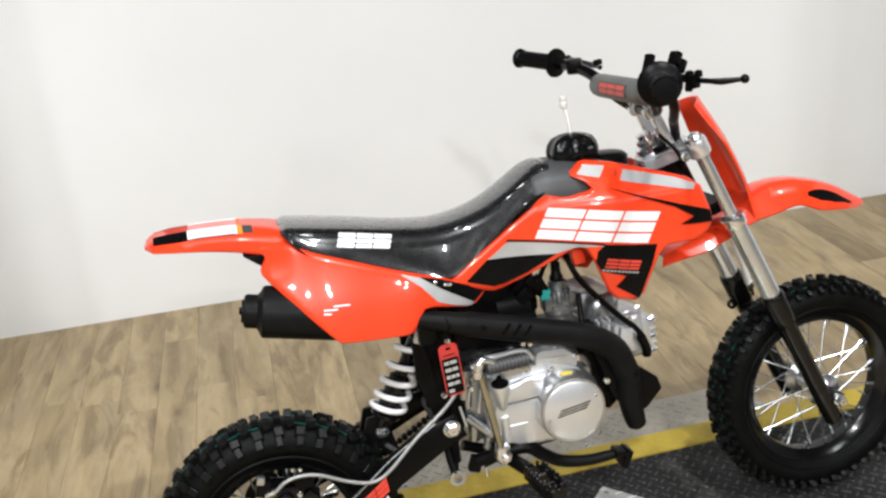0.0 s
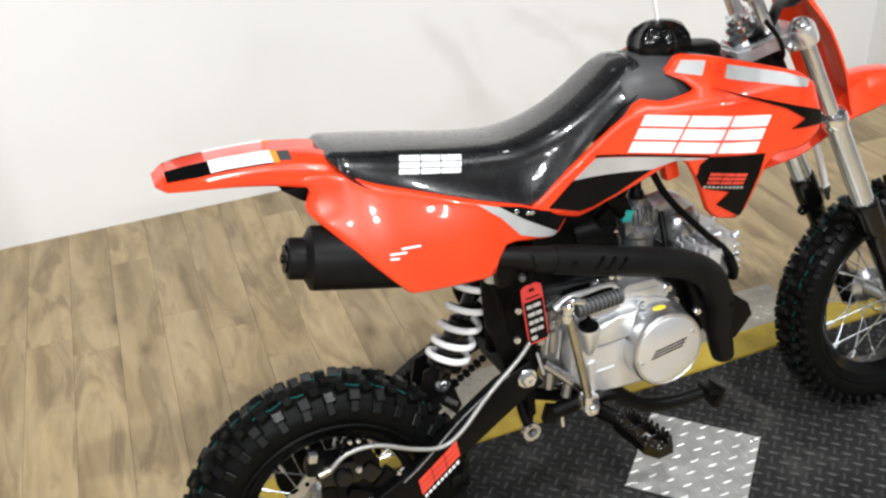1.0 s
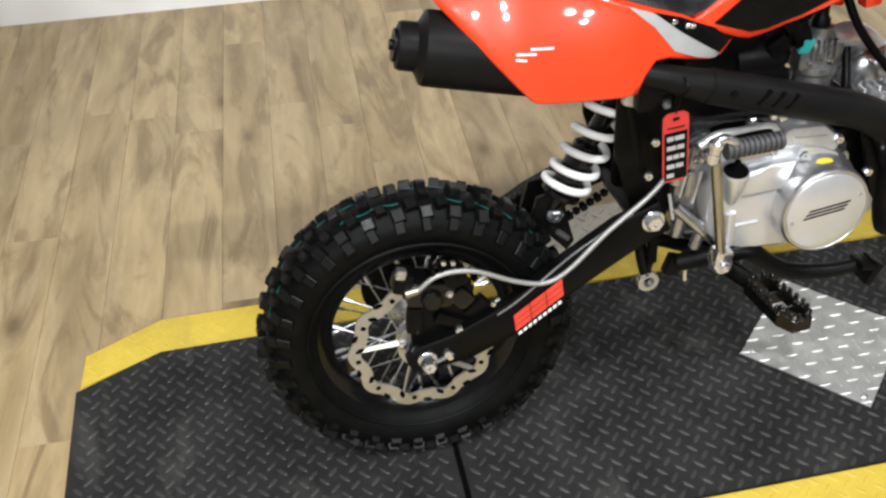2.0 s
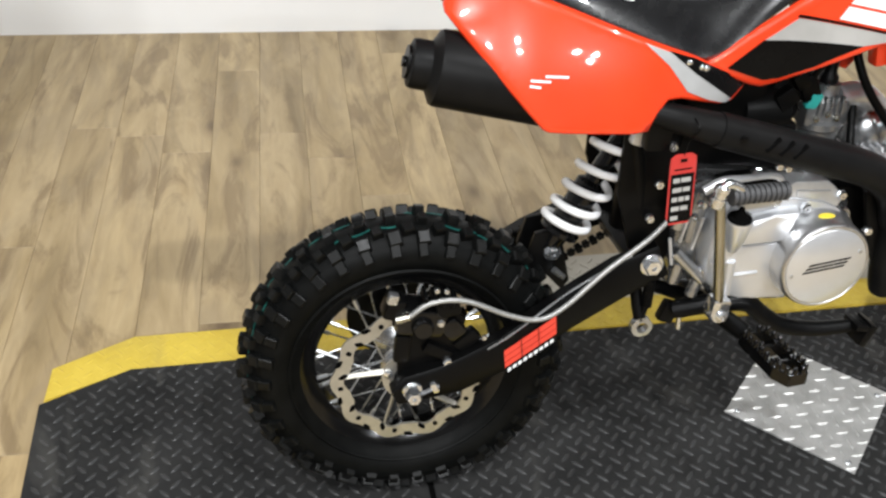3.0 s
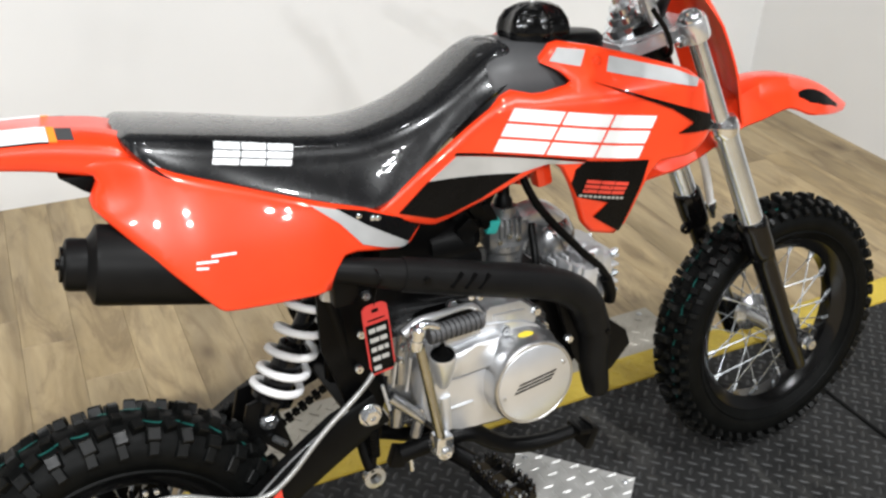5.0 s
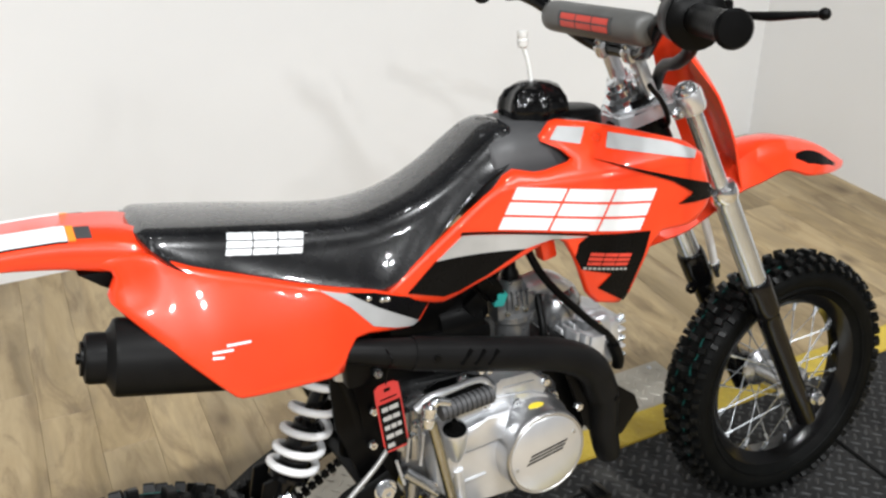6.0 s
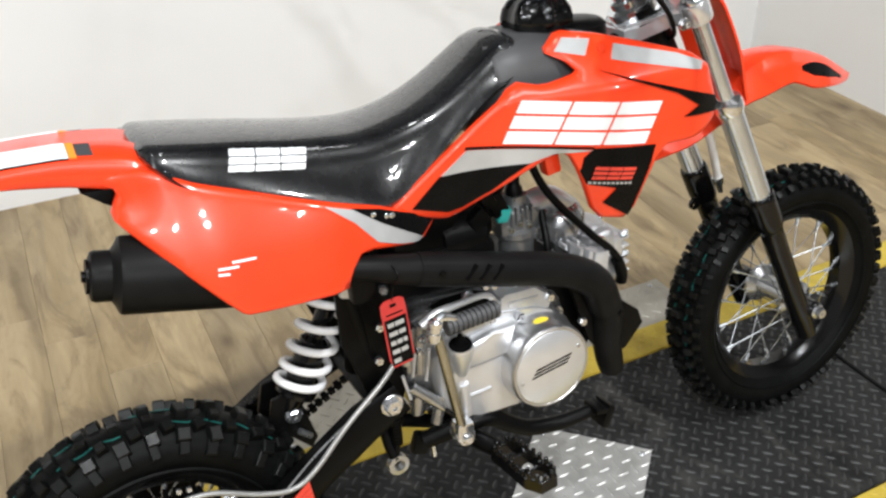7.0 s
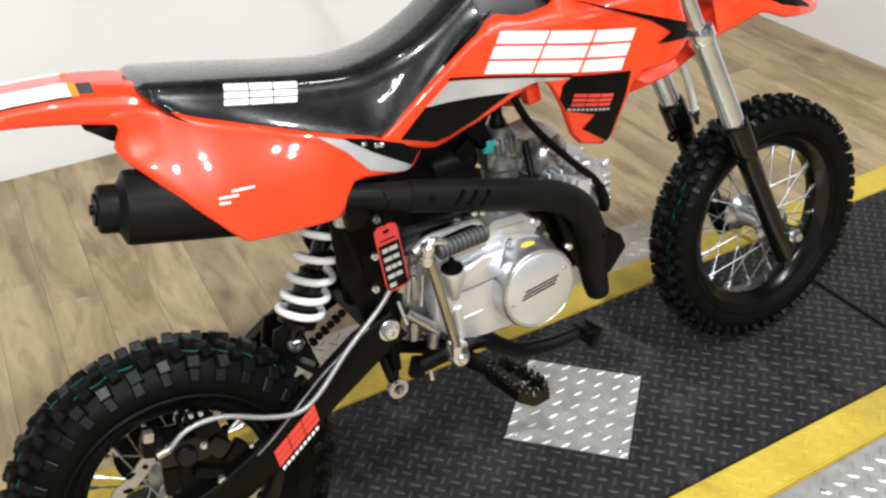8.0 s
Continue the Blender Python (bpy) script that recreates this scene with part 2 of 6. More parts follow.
def lathe(bm, profile, m=None, seg=32, ripple=None):
    """Turns (radius, height) pairs about z, then places them by m."""
    m = m or Matrix()
    rings = []
    for r, h in profile:
        ring = []
        for j in range(seg):
            a = 2 * math.pi * j / seg
            q = r * (ripple(a, h) if ripple else 1.0)
            ring.append(m @ Vector((q * math.cos(a), q * math.sin(a), h)))
        rings.append(ring)
    return loft(bm, rings)


def ring_solid(bm, profile, m=None, seg=48):
    """Turns a closed (radius, height) outline about z."""
    m = m or Matrix()
    vs = [[bm.verts.new(m @ Vector((r * math.cos(a), r * math.sin(a), h))) for r, h in profile] for a in (2 * math.pi * j / seg for j in range(seg))]
    n = len(profile)
    for i in range(seg):
        a, b = vs[i], vs[(i + 1) % seg]
        for j in range(n):
            k = (j + 1) % n
            bm.faces.new((a[j], b[j], b[k], a[k]))
    return bm


def block(bm, m, size, bevel=0.003, segments=2):
    """A bevelled box of that size at the pose m."""
    g = bmesh.ops.create_cube(bm, size=1.0, matrix=m @ Matrix.Diagonal((*size, 1)))
    if bevel:
        es = {e for v in g["verts"] for e in v.link_edges}
        bmesh.ops.bevel(bm, geom=list(es), offset=bevel, segments=segments, affect="EDGES", profile=0.6)
    return bm


def slab(bm, outline, v0, v1, bevel=0.0):
    """A flat polygon in the (u, w) plane, from v0 to v1."""
    a = [bm.verts.new((u, v0, w)) for u, w in outline]
    b = [bm.verts.new((u, v1, w)) for u, w in outline]
    f = [bm.faces.new(a), bm.faces.new(b[::-1])]
    n = len(a)
    for i in range(n):
        bm.faces.new((a[i], b[i], b[(i + 1) % n], a[(i + 1) % n]))
    if bevel:
        bmesh.ops.bevel(bm, geom=[e for q in f for e in q.edges], offset=bevel, segments=2, affect="EDGES", profile=0.6)
    return bm


AXLE = pose(0, 0, 0, 90, 0, 0)  # z of a lathe to the bike's right-hand side


def at_side(u, v, w):
    return Matrix.Translation((u, v, w)) @ AXLE


def along(p, d):
    """A pose at p whose z points along d."""
    return Matrix.Translation(p) @ Vector(d).to_track_quat("Z", "Y").to_matrix().to_4x4()


def ease(x):
    x = min(1.0, max(0.0, x))
    return x * x * (3 - 2 * x)


def cut_corners(pts, times=1, r=0.25):
    for _ in range(times):
        q = []
        for (ax, ay), (bx, by) in zip(pts, pts[1:] + pts[:1]):
            q += [(ax + (bx - ax) * r, ay + (by - ay) * r), (bx - (bx - ax) * r, by - (by - ay) * r)]
        pts = q
    return pts


def edge_gap(pts, x, y):
    """The distance from (x, y) to a closed outline."""
    best = 9.0
    for (ax, ay), (bx, by) in zip(pts, pts[1:] + pts[:1]):
        dx, dy = bx - ax, by - ay
        t = max(0.0, min(1.0, ((x - ax) * dx + (y - ay) * dy) / (dx * dx + dy * dy + 1e-12)))
        best = min(best, math.hypot(x - ax - t * dx, y - ay - t * dy))
    return best


def panel(outline, height, side=-1, thick=0.003, off=0.0, roll=0.006, base=None, step=0.012):
    """A moulded sheet over an outline in (u, w); height(u, w) is its distance from the bike's middle."""
    base = base or outline
    fine = []
    for (ax, ay), (bx, by) in zip(outline, outline[1:] + outline[:1]):
        k = max(1, int(math.hypot(bx - ax, by - ay) / step))
        fine += [(ax + (bx - ax) * i / k, ay + (by - ay) * i / k) for i in range(k)]
    us, ws = [p[0] for p in outline], [p[1] for p in outline]
    inner = []
    for i in range(int((max(us) - min(us)) / step) + 1):
        for j in range(int((max(ws) - min(ws)) / step) + 1):
            u, w = min(us) + (i + 0.5) * step, min(ws) + (j + 0.5) * step
            if edge_gap(outline, u, w) > max(step * 0.45, roll * 1.35 if base is outline else 0.0):
                inner.append((u, w))
    n = len(fine)
    if roll and base is outline:
        area = sum(a[0] * b[1] - b[0] * a[1] for a, b in zip(fine, fine[1:] + fine[:1]))
        turn = 1.0 if area > 0 else -1.0
        for i in range(n):
            (ax, ay), (bx, by) = fine[i - 1], fine[(i + 1) % n]
            k = math.hypot(bx - ax, by - ay) + 1e-9
            for d in (roll * 0.16, roll * 0.48, roll):
                p = (fine[i][0] - turn * (by - ay) / k * d, fine[i][1] + turn * (bx - ax) / k * d)
                if edge_gap(outline, *p) > d * 0.93:
                    inner.append(p)
    got = delaunay_2d_cdt([Vector(p) for p in fine + inner], [], [list(range(n))], 1, 1e-6)
    pts, faces = got[0], got[2]
    bm = bmesh.new()
    front, back = [], []
    for p in pts:
        g = edge_gap(base, p.x, p.y)
        h = height(p.x, p.y) + off
        if roll and g < roll:
            h -= roll * (1 - math.sqrt(max(0.0, 1 - (1 - g / roll) ** 2))) * 0.8
        front.append(bm.verts.new((p.x, side * h, p.y)))
        back.append(bm.verts.new((p.x, side * (h - thick), p.y)))
    count = {}
    for f in faces:
        bm.faces.new([front[i] for i in f])
        bm.faces.new([back[i] for i in reversed(f)])
        for a, b in zip(f, f[1:] + f[:1]):
            count[(a, b)] = 1
    for a, b in count:
        if (b, a) not in count:
            bm.faces.new((front[b], front[a], back[a], back[b]))
    return bm


def mark_shapes(corner, along_u, along_w, slit=0.07):
    """Outlines of a plain mark: three slanted blocks side by side, each cut into three bars by thin slits."""
    (x, y), (ax, ay), (bx, by) = corner, along_u, along_w
    tall = (1 - 2 * slit) / 3
    out = []
    for s0, s1 in ((0.0, 0.325), (0.345, 0.655), (0.675, 1.0)):
        for j in range(3):
            t0 = j * (tall + slit)
            out.append([(x + ax * p + bx * q, y + ay * p + by * q) for p, q in ((s0, t0), (s1, t0), (s1, t0 + tall), (s0, t0 + tall))])
    return out


# ---------------- the room ----------------
WOOD_Z = -0.012
ROOM = pose(0, 0, 0, 0, 0, -1.77)
BACK, RIGHT, LEFT, FRONT, BOOTH = 1.447, 2.268, -0.895, -8.5, -0.15
WEST, EAST = -5.0, 6.5


def room_block(name, x0, x1, y0, y1, z0, z1, material, label, category):
    bm = bmesh.new()
    block(bm, pose((x0 + x1) / 2, (y0 + y1) / 2, (z0 + z1) / 2), (x1 - x0, y1 - y0, z1 - z0), 0)
    ob = part(name, bm, material, None)
    ob.matrix_basis = ROOM
    return tagged(ob, label, category, kind="structure")


BOARD = 1.45
for level, z0, z1, material, words in (("", WOOD_Z - 0.05, BOARD, WALL, "smooth white painted wall"), ("_upper", BOARD, CEILING, CEIL, "dark wall above the white panel")):
    room_block("wall_north" + level, LEFT - 0.12, RIGHT + 0.12, BACK, BACK + 0.12, z0, z1, material, words + " behind the bike", "wall")
    room_block("wall_east" + level, RIGHT, RIGHT + 0.12, BOOTH, BACK + 0.01, z0, z1, material, words + " beside the bike", "wall")
    room_block("wall_west" + level, LEFT - 0.12, LEFT, BOOTH, BACK + 0.01, z0, z1, material, words + " beside the bike", "wall")
room_block("wall_south", WEST - 0.12, EAST + 0.12, FRONT - 0.12, FRONT - 0.002, WOOD_Z - 0.05, CEILING, FAR_WALL, "plain dark showroom wall", "wall")
room_block("wall_far_west", WEST - 0.12, WEST, FRONT, BOOTH, WOOD_Z - 0.05, CEILING, FAR_WALL, "plain dark showroom wall", "wall")
room_block("wall_far_east", EAST, EAST + 0.12, FRONT, BOOTH, WOOD_Z - 0.05, CEILING, FAR_WALL, "plain dark showroom wall", "wall")
room_block("wall_return_west", WEST, LEFT - 0.122, BOOTH, BOOTH + 0.12, WOOD_Z - 0.05, CEILING, FAR_WALL, "plain dark showroom wall", "wall")
room_block("wall_return_east", RIGHT + 0.122, EAST, BOOTH, BOOTH + 0.12, WOOD_Z - 0.05, CEILING, FAR_WALL, "plain dark showroom wall", "wall")
room_block("ceiling", WEST - 0.12, EAST + 0.12, FRONT - 0.12, BACK + 0.12, CEILING + 0.002, CEILING + 0.1, CEIL, "dark showroom ceiling", "ceiling")
floor = room_block("floor", WEST - 0.1, EAST + 0.1, FRONT - 0.1, BACK + 0.1, WOOD_Z - 0.06, WOOD_Z - 0.004, WOOD, "light oak-look plank floor with grey-brown streaks", "floor")

for lx, ly, watts in LAMPS:
    fixture = holder("ceiling_light", pose(lx, ly, CEILING), "round white recessed ceiling downlight, out of view", "ceiling light", "downlights")
    ring_solid(part_bm := bmesh.new(), [(0.062, -0.028), (0.085, -0.024), (0.088, 0.0), (0.062, 0.0)], seg=32)
    part("trim_ring", part_bm, WHITE, fixture)


def lugs(centres, length, width, height, turn, z):
    """Raised tread bars, alternately turned by plus and minus 45 degrees."""
    verts, faces = [], []
    for x, y, s in centres:
        a = turn + (math.pi / 4 if s else -math.pi / 4)
        c, d = math.cos(a), math.sin(a)
        i = len(verts)
        for lx, ly, lz in ((-1, 0, 0), (-0.45, -1, 0), (0.45, -1, 0), (1, 0, 0), (0.45, 1, 0), (-0.45, 1, 0), (-0.55, 0, 1), (0.55, 0, 1)):
            px, py = lx * length / 2, ly * width / 2
            verts.append((x + px * c - py * d, y + px * d + py * c, z + lz * height))
        faces += [(i, i + 1, i + 6), (i + 1, i + 2, i + 7, i + 6), (i + 2, i + 3, i + 7), (i + 3, i + 4, i + 7), (i + 4, i + 5, i + 6, i + 7), (i + 5, i, i + 6)]
    return verts, faces


def tread_part(name, centres, material, parent, length=0.023, width=0.0065, height=0.0014, turn=0.0, z=0.0):
    v, f = lugs(centres, length, width, height, turn, z)
    me = bpy.data.meshes.new(name)
    me.from_pydata(v, [], f)
    me.materials.append(material)
    ob = new(name, me)
    ob.parent = parent
    return tagged(ob, kind="stuff")


def inside(poly, x, y):
    hit = False
    for (ax, ay), (bx, by) in zip(poly, poly[1:] + poly[:1]):
        if (ay > y) != (by > y) and x < ax + (y - ay) * (bx - ax) / (by - ay):
            hit = not hit
    return hit


def tread_grid(poly, pitch, margin):
    """Centres of the tread bars: rows along both diagonals, the bars' direction changing from one to the next."""
    xs, ys = [p[0] for p in poly], [p[1] for p in poly]
    n = int((max(xs) - min(xs) + max(ys) - min(ys)) / pitch) + 4
    cx, cy, r = (min(xs) + max(xs)) / 2, (min(ys) + max(ys)) / 2, math.sqrt(0.5) * pitch
    out = []
    for i in range(-n, n + 1):
        for j in range(-n, n + 1):
            x, y = cx + (i - j) * r, cy + (i + j) * r
            if inside(poly, x, y) and edge_gap(poly, x, y) > margin:
                out.append((x, y, (i + j) % 2))
    return out


def flat_piece(bm, poly, z0, z1, bevel=0.0015):
    a = [bm.verts.new((x, y, z0)) for x, y in poly]
    b = [bm.verts.new((x, y, z1)) for x, y in poly]
    bm.faces.new(a[::-1])
    top = bm.faces.new(b)
    n = len(a)
    for i in range(n):
        bm.faces.new((a[i], a[(i + 1) % n], b[(i + 1) % n], b[i]))
    if bevel:
        bmesh.ops.bevel(bm, geom=list(top.edges), offset=bevel, segments=2, affect="EDGES")
    return bm


# the rubber display mat: dark tiles with yellow edge strips
NEAR_IN, FAR_IN, STRIP = -0.237, 0.213, 0.078
END, SEAM_A, SEAM_B, MAT_END = -0.525, 0.038, 1.292, 2.10


def mat_tile(x0, x1, chamfered):
    g = 0.0042
    if chamfered:
        poly = [(x0, NEAR_IN + 0.06), (x0 + 0.13, NEAR_IN), (x1 - g, NEAR_IN), (x1 - g, FAR_IN), (x0 + 0.13, FAR_IN), (x0, FAR_IN - 0.06)]
    else:
        poly = [(x0 + g, NEAR_IN), (x1 - g, NEAR_IN), (x1 - g, FAR_IN), (x0 + g, FAR_IN)]
    tile = holder("rubber_mat_tile", pose(0, 0, 0), "black rubber floor tile with raised diamond tread", "floor mat", "display mat")
    bm = bmesh.new()
    flat_piece(bm, poly, WOOD_Z, 0.0, 0.0012)
    part("tile_body", bm, MAT_BLACK, tile)
    bm = bmesh.new()
    flat_piece(bm, [(x1 - g - 0.001, NEAR_IN), (x1 + g + 0.001, NEAR_IN), (x1 + g + 0.001, FAR_IN), (x1 - g - 0.001, FAR_IN)], WOOD_Z, -0.0045, 0.0)
    part("joint_strip", bm, VOID, tile, "dark joint along the tile's edge")
    tread_part("tread", tread_grid(poly, 0.0205, 0.006), MAT_TREAD, tile, 0.022, 0.0062, 0.0016)


def edge_strip(x0, x1, chamfer, far):
    s = 1 if far else -1
    yi = FAR_IN if far else NEAR_IN
    g = 0.0022
    if chamfer:
        poly = [(x0 + 0.005, yi - s * 0.057), (x0 + 0.13, yi + s * 0.002), (x1 - g, yi + s * 0.002), (x1 - g, yi + s * STRIP), (x0 + 0.13, yi + s * STRIP), (x0 + 0.009, yi + s * 0.018)]
    else:
        poly = [(x0 + g, yi + s * 0.002), (x1 - g, yi + s * 0.002), (x1 - g, yi + s * STRIP), (x0 + g, yi + s * STRIP)]
    strip = holder("mat_edge_strip", pose(0, 0, 0), "yellow rubber ramp edge of the display mat", "mat edge", "mat edges")
    bm = bmesh.new()
    flat_piece(bm, poly if far else poly[::-1], WOOD_Z, -0.0008, 0.003)
    part("strip_body", bm, MAT_YELLOW, strip)
    tread_part("tread", tread_grid(poly, 0.0205, 0.007), MAT_YELLOW, strip, 0.020, 0.0056, 0.0010, z=-0.0008)


for x0, x1, c in ((END, SEAM_A, True), (SEAM_A, SEAM_B, False), (SEAM_B, MAT_END, False)):
    mat_tile(x0, x1, c)
    edge_strip(x0, x1, c, True)
    edge_strip(x0, x1, c, False)


def screw(parent, x, y, z, m=None, r=0.0045, material=STEEL):
    bm = bmesh.new()
    lathe(bm, [(r, 0.0), (r, 0.001), (r * 0.75, 0.0024), (0.0005, 0.0030)], (m or Matrix()) @ Matrix.Translation((x, y, z)), seg=12)
    return part("screw", bm, material, parent)


def tread_sheet(name, label, m, sx, sy, screws, material=TREAD_PLATE):
    """A sheet of aluminium tread plate with screws near its corners."""
    plate = holder(name, m, label, "metal plate")
    poly = [(-sx / 2, -sy / 2), (sx / 2, -sy / 2), (sx / 2, sy / 2), (-sx / 2, sy / 2)]
    bm = bmesh.new()
    flat_piece(bm, poly, 0.0, 0.003, 0.0006)
    part("sheet", bm, material, plate)
    tread_part("tread", tread_grid(poly, 0.0225, 0.006), material, plate, 0.0235, 0.0060, 0.0018, z=0.003)
    for x, y in screws:
        screw(plate, x, y, 0.003, r=0.0055)
    return plate


tread_sheet("tread_plate", "square silver tread plate screwed onto the black mat", pose(0.667, -0.002, 0.0014, 0, 0, 45), 0.204, 0.204, [(a * 0.087, b * 0.087) for a in (-1, 1) for b in (-1, 1)])
# far plate: the wood's reflection is painted in as a warm tint
tread_sheet("floor_tread_plate", "silver tread plate behind the mat, tinted with the wood's reflection", pose(0.70, 0.360, WOOD_Z), 0.92, 0.132, [(a, 0.05 * b) for a in (-0.43, 0, 0.43) for b in (-1, 1)], WARM_PLATE)
tread_sheet("floor_tread_plate", "silver tread plate on the floor beside the mat", pose(0.86, -0.385, WOOD_Z), 0.92, 0.132, [(a, 0.035 * b) for a in (-0.43, 0.03, 0.43) for b in (-1, 1)])

# ---------------- the bike ----------------
LEAN = 8.0
bike = holder("dirt_bike", pose(0, -0.01, 0, -LEAN, 0, 0), "small orange-red and black dirt bike leaning on the display mat", "dirt bike")


def both(fn):
    for s in (-1, 1):
        fn(s)


# --- wheels ---
def wheel(name, u, v0, w, R, rim_r, half, knobs, disc, label, lugs_long=False):
    """Rim with tyre, hub, spokes and a brake disc, round the axle at (u, w)."""
    base = Matrix.Translation((u, v0, w)) @ AXLE
    lip, well = rim_r, rim_r - 0.011
    bm = bmesh.new()
    ring_solid(bm, [(lip + 0.006, -0.025), (lip + 0.008, -0.023), (lip - 0.002, -0.018), (well + 0.001, -0.011), (well, 0.0), (well + 0.001, 0.011), (lip - 0.002, 0.018), (lip + 0.008, 0.023), (lip + 0.006, 0.025), (lip - 0.003, 0.021), (well - 0.003, 0.012), (well - 0.004, 0.0), (well - 0.003, -0.012), (lip - 0.003, -0.021)], base, 64)
    rim = part(name, bm, GLOSS, bike, label)
    # tyre with its tread blocks
    bm = bmesh.new()
    top = R - 0.010
    mid, rise = (top + rim_r) / 2, (top - rim_r) / 2
    prof = []
    for k in range(21):
        a = math.radians(-128 + 256 * k / 20)
        prof.append((mid + 0.002 + rise * math.cos(a) * (1.0 if math.cos(a) > 0 else 1.06), half * math.sin(a) * (1.0 - 0.12 * max(0, -math.cos(a)))))
    prof += [(rim_r - 0.004, 0.018), (rim_r - 0.004, -0.018)]
    ring_solid(bm, prof, base, 72)
    part("tyre", bm, RUBBER, rim, "black knobbly off-road tyre")
    shapes = {}
    wear = random.Random(5)

    def knob(ang, phi, long, wide, high, skew=0.0):
        """One tread block, standing on the tyre's round section at the angle phi."""
        key = (long, wide, high)
        if key not in shapes:
            kb = bmesh.new()
            q = [kb.verts.new((x * long * k / 2, y * wide * k / 2, h)) for h, k in ((-0.004, 1.12), (high * 0.82, 1.0), (high, 0.84)) for x, y in ((-1, -1), (1, -1), (1, 1), (-1, 1))]
            for b in (0, 4):
                for j in range(4):
                    kb.faces.new((q[b + j], q[b + (j + 1) % 4], q[b + 4 + (j + 1) % 4], q[b + 4 + j]))
            kb.faces.new(q[8:12])
            me = bpy.data.meshes.new("tread_block")
            kb.to_mesh(me)
            kb.free()
            me.materials.append(TREAD_RUBBER)
            shapes[key] = me
        c, s = math.cos(phi), math.sin(phi)
        n = Vector((half * c, 0, rise * s)).normalized()
        t = Vector((0, 1, 0))
        t2 = (t * math.cos(skew) + Vector((-n.z, 0, n.x)) * math.sin(skew)).normalized()
        a2 = n.cross(t2)
        m = Matrix((t2, a2, n)).transposed().to_4x4()
        m.translation = Vector((mid + 0.002 + rise * c, 0, half * s))
        ob = new("tread_block", shapes[key])
        ob.parent = rim
        ob.matrix_basis = base @ Matrix.Rotation(ang + wear.uniform(-0.006, 0.006), 4, "Z") @ m @ Matrix.Rotation(wear.uniform(-0.13, 0.13), 4, "Z") @ Matrix.Diagonal((wear.uniform(0.88, 1.08), wear.uniform(0.88, 1.08), wear.uniform(0.86, 1.10), 1))

    fine = 1.0 if lugs_long else 0.80
    for i in range(knobs):
        a = 2 * math.pi * i / knobs
        hp = math.pi / knobs
        if i % 2:
            knob(a, 0.0, 0.0135 * fine, 0.021, 0.0115)
        else:
            knob(a, 0.24, 0.0125 * fine, 0.0110, 0.0115)
            knob(a, -0.24, 0.0125 * fine, 0.0110, 0.0115)
        for s in (-1, 1):
            knob(a + hp, s * 0.56, 0.0140 * fine, 0.0130, 0.0115, s * 0.25)
            if lugs_long:
                knob(a, s * 0.84, 0.0155, 0.0165, 0.0095, s * 0.10)
                knob(a, s * 1.20, 0.0125, 0.0165 if i % 2 else 0.0190, 0.0052, s * 0.06)
            else:
                knob(a, s * 0.90, 0.0085, 0.0130, 0.0095, s * 0.10)
    # broken coloured factory line between the tread blocks
    for k in range(22):
        bm = bmesh.new()
        a0 = 2 * math.pi * (k // 2) / 11 + 0.2 * math.sin(k * 2.3)
        ring = []
        for q in range(10):
            a = a0 + 0.042 * q
            phi = (0.38 if k % 2 else -0.38) + 0.05 * math.sin(q * 1.3 + k)
            rr, hh = mid + 0.002 + rise * math.cos(phi), half * math.sin(phi)
            n = Vector((math.cos(phi) * half, math.sin(phi) * rise)).normalized()
            pts = []
            for e, o in ((-0.0010, 0.0002), (-0.0010, 0.0012), (0.0010, 0.0012), (0.0010, 0.0002)):
                r2, h2 = rr + n.x * o - n.y * e, hh + n.y * o + n.x * e
                pts.append(base @ Vector((r2 * math.cos(a), r2 * math.sin(a), h2)))
            ring.append(pts)
        loft(bm, ring)
        part("paint_line", bm, STRIPE, rim, "teal factory line")
    # faint bead line on the sidewall and coloured mould line
    bm = bmesh.new()
    for s in (-1, 1):
        lathe_r = rim_r + 0.017
        ring_solid(bm, [(lathe_r, s * (half * 0.86 + 0.001)), (lathe_r + 0.0025, s * (half * 0.86 + 0.003)), (lathe_r + 0.005, s * (half * 0.87 + 0.001))], base, 72)
    part("sidewall_bead", bm, RUBBER, rim)
    # hub
    bm = bmesh.new()
    hub_w = 0.030 if lugs_long else 0.042
    lathe(bm, [(0.012, -hub_w - 0.02), (0.015, -hub_w - 0.012), (0.034, -hub_w), (0.034, -hub_w + 0.006), (0.020, -hub_w + 0.014), (0.018, 0.0), (0.020, hub_w - 0.014), (0.034, hub_w - 0.006), (0.034, hub_w), (0.015, hub_w + 0.012), (0.012, hub_w + 0.02)], base, 32)
    part("hub", bm, CAST, rim, "silver alloy hub")
    n = 32
    for i in range(n):
        s = 1 if i % 2 else -1
        lead = (1 if (i // 2) % 2 else -1) * 0.62
        a = 2 * math.pi * i / n
        p = Vector((0.031 * math.cos(a + lead), 0.031 * math.sin(a + lead), s * (hub_w - 0.003)))
        q = Vector(((well - 0.002) * math.cos(a), (well - 0.002) * math.sin(a), s * 0.006))
        bm = bmesh.new()
        tube(bm, [base @ p, base @ q], 0.0012, 6, 0)
        tube(bm, [base @ (q + (p - q).normalized() * 0.016), base @ q], 0.0029, 6, 0)
        # rear spokes take a darker metal to paint in their weaker lamp reflections
        part("spoke", bm, STEEL if lugs_long else FORK, rim)
    if disc:
        r_out, r_in, off = disc
        bm = bmesh.new()
        seg = 120
        rings = []
        for r, hh in ((r_in, 0.0), (r_out, 0.0), (r_out, 0.0035), (r_in, 0.0035)):
            rings.append([])
            for k in range(seg):
                a = 2 * math.pi * k / seg
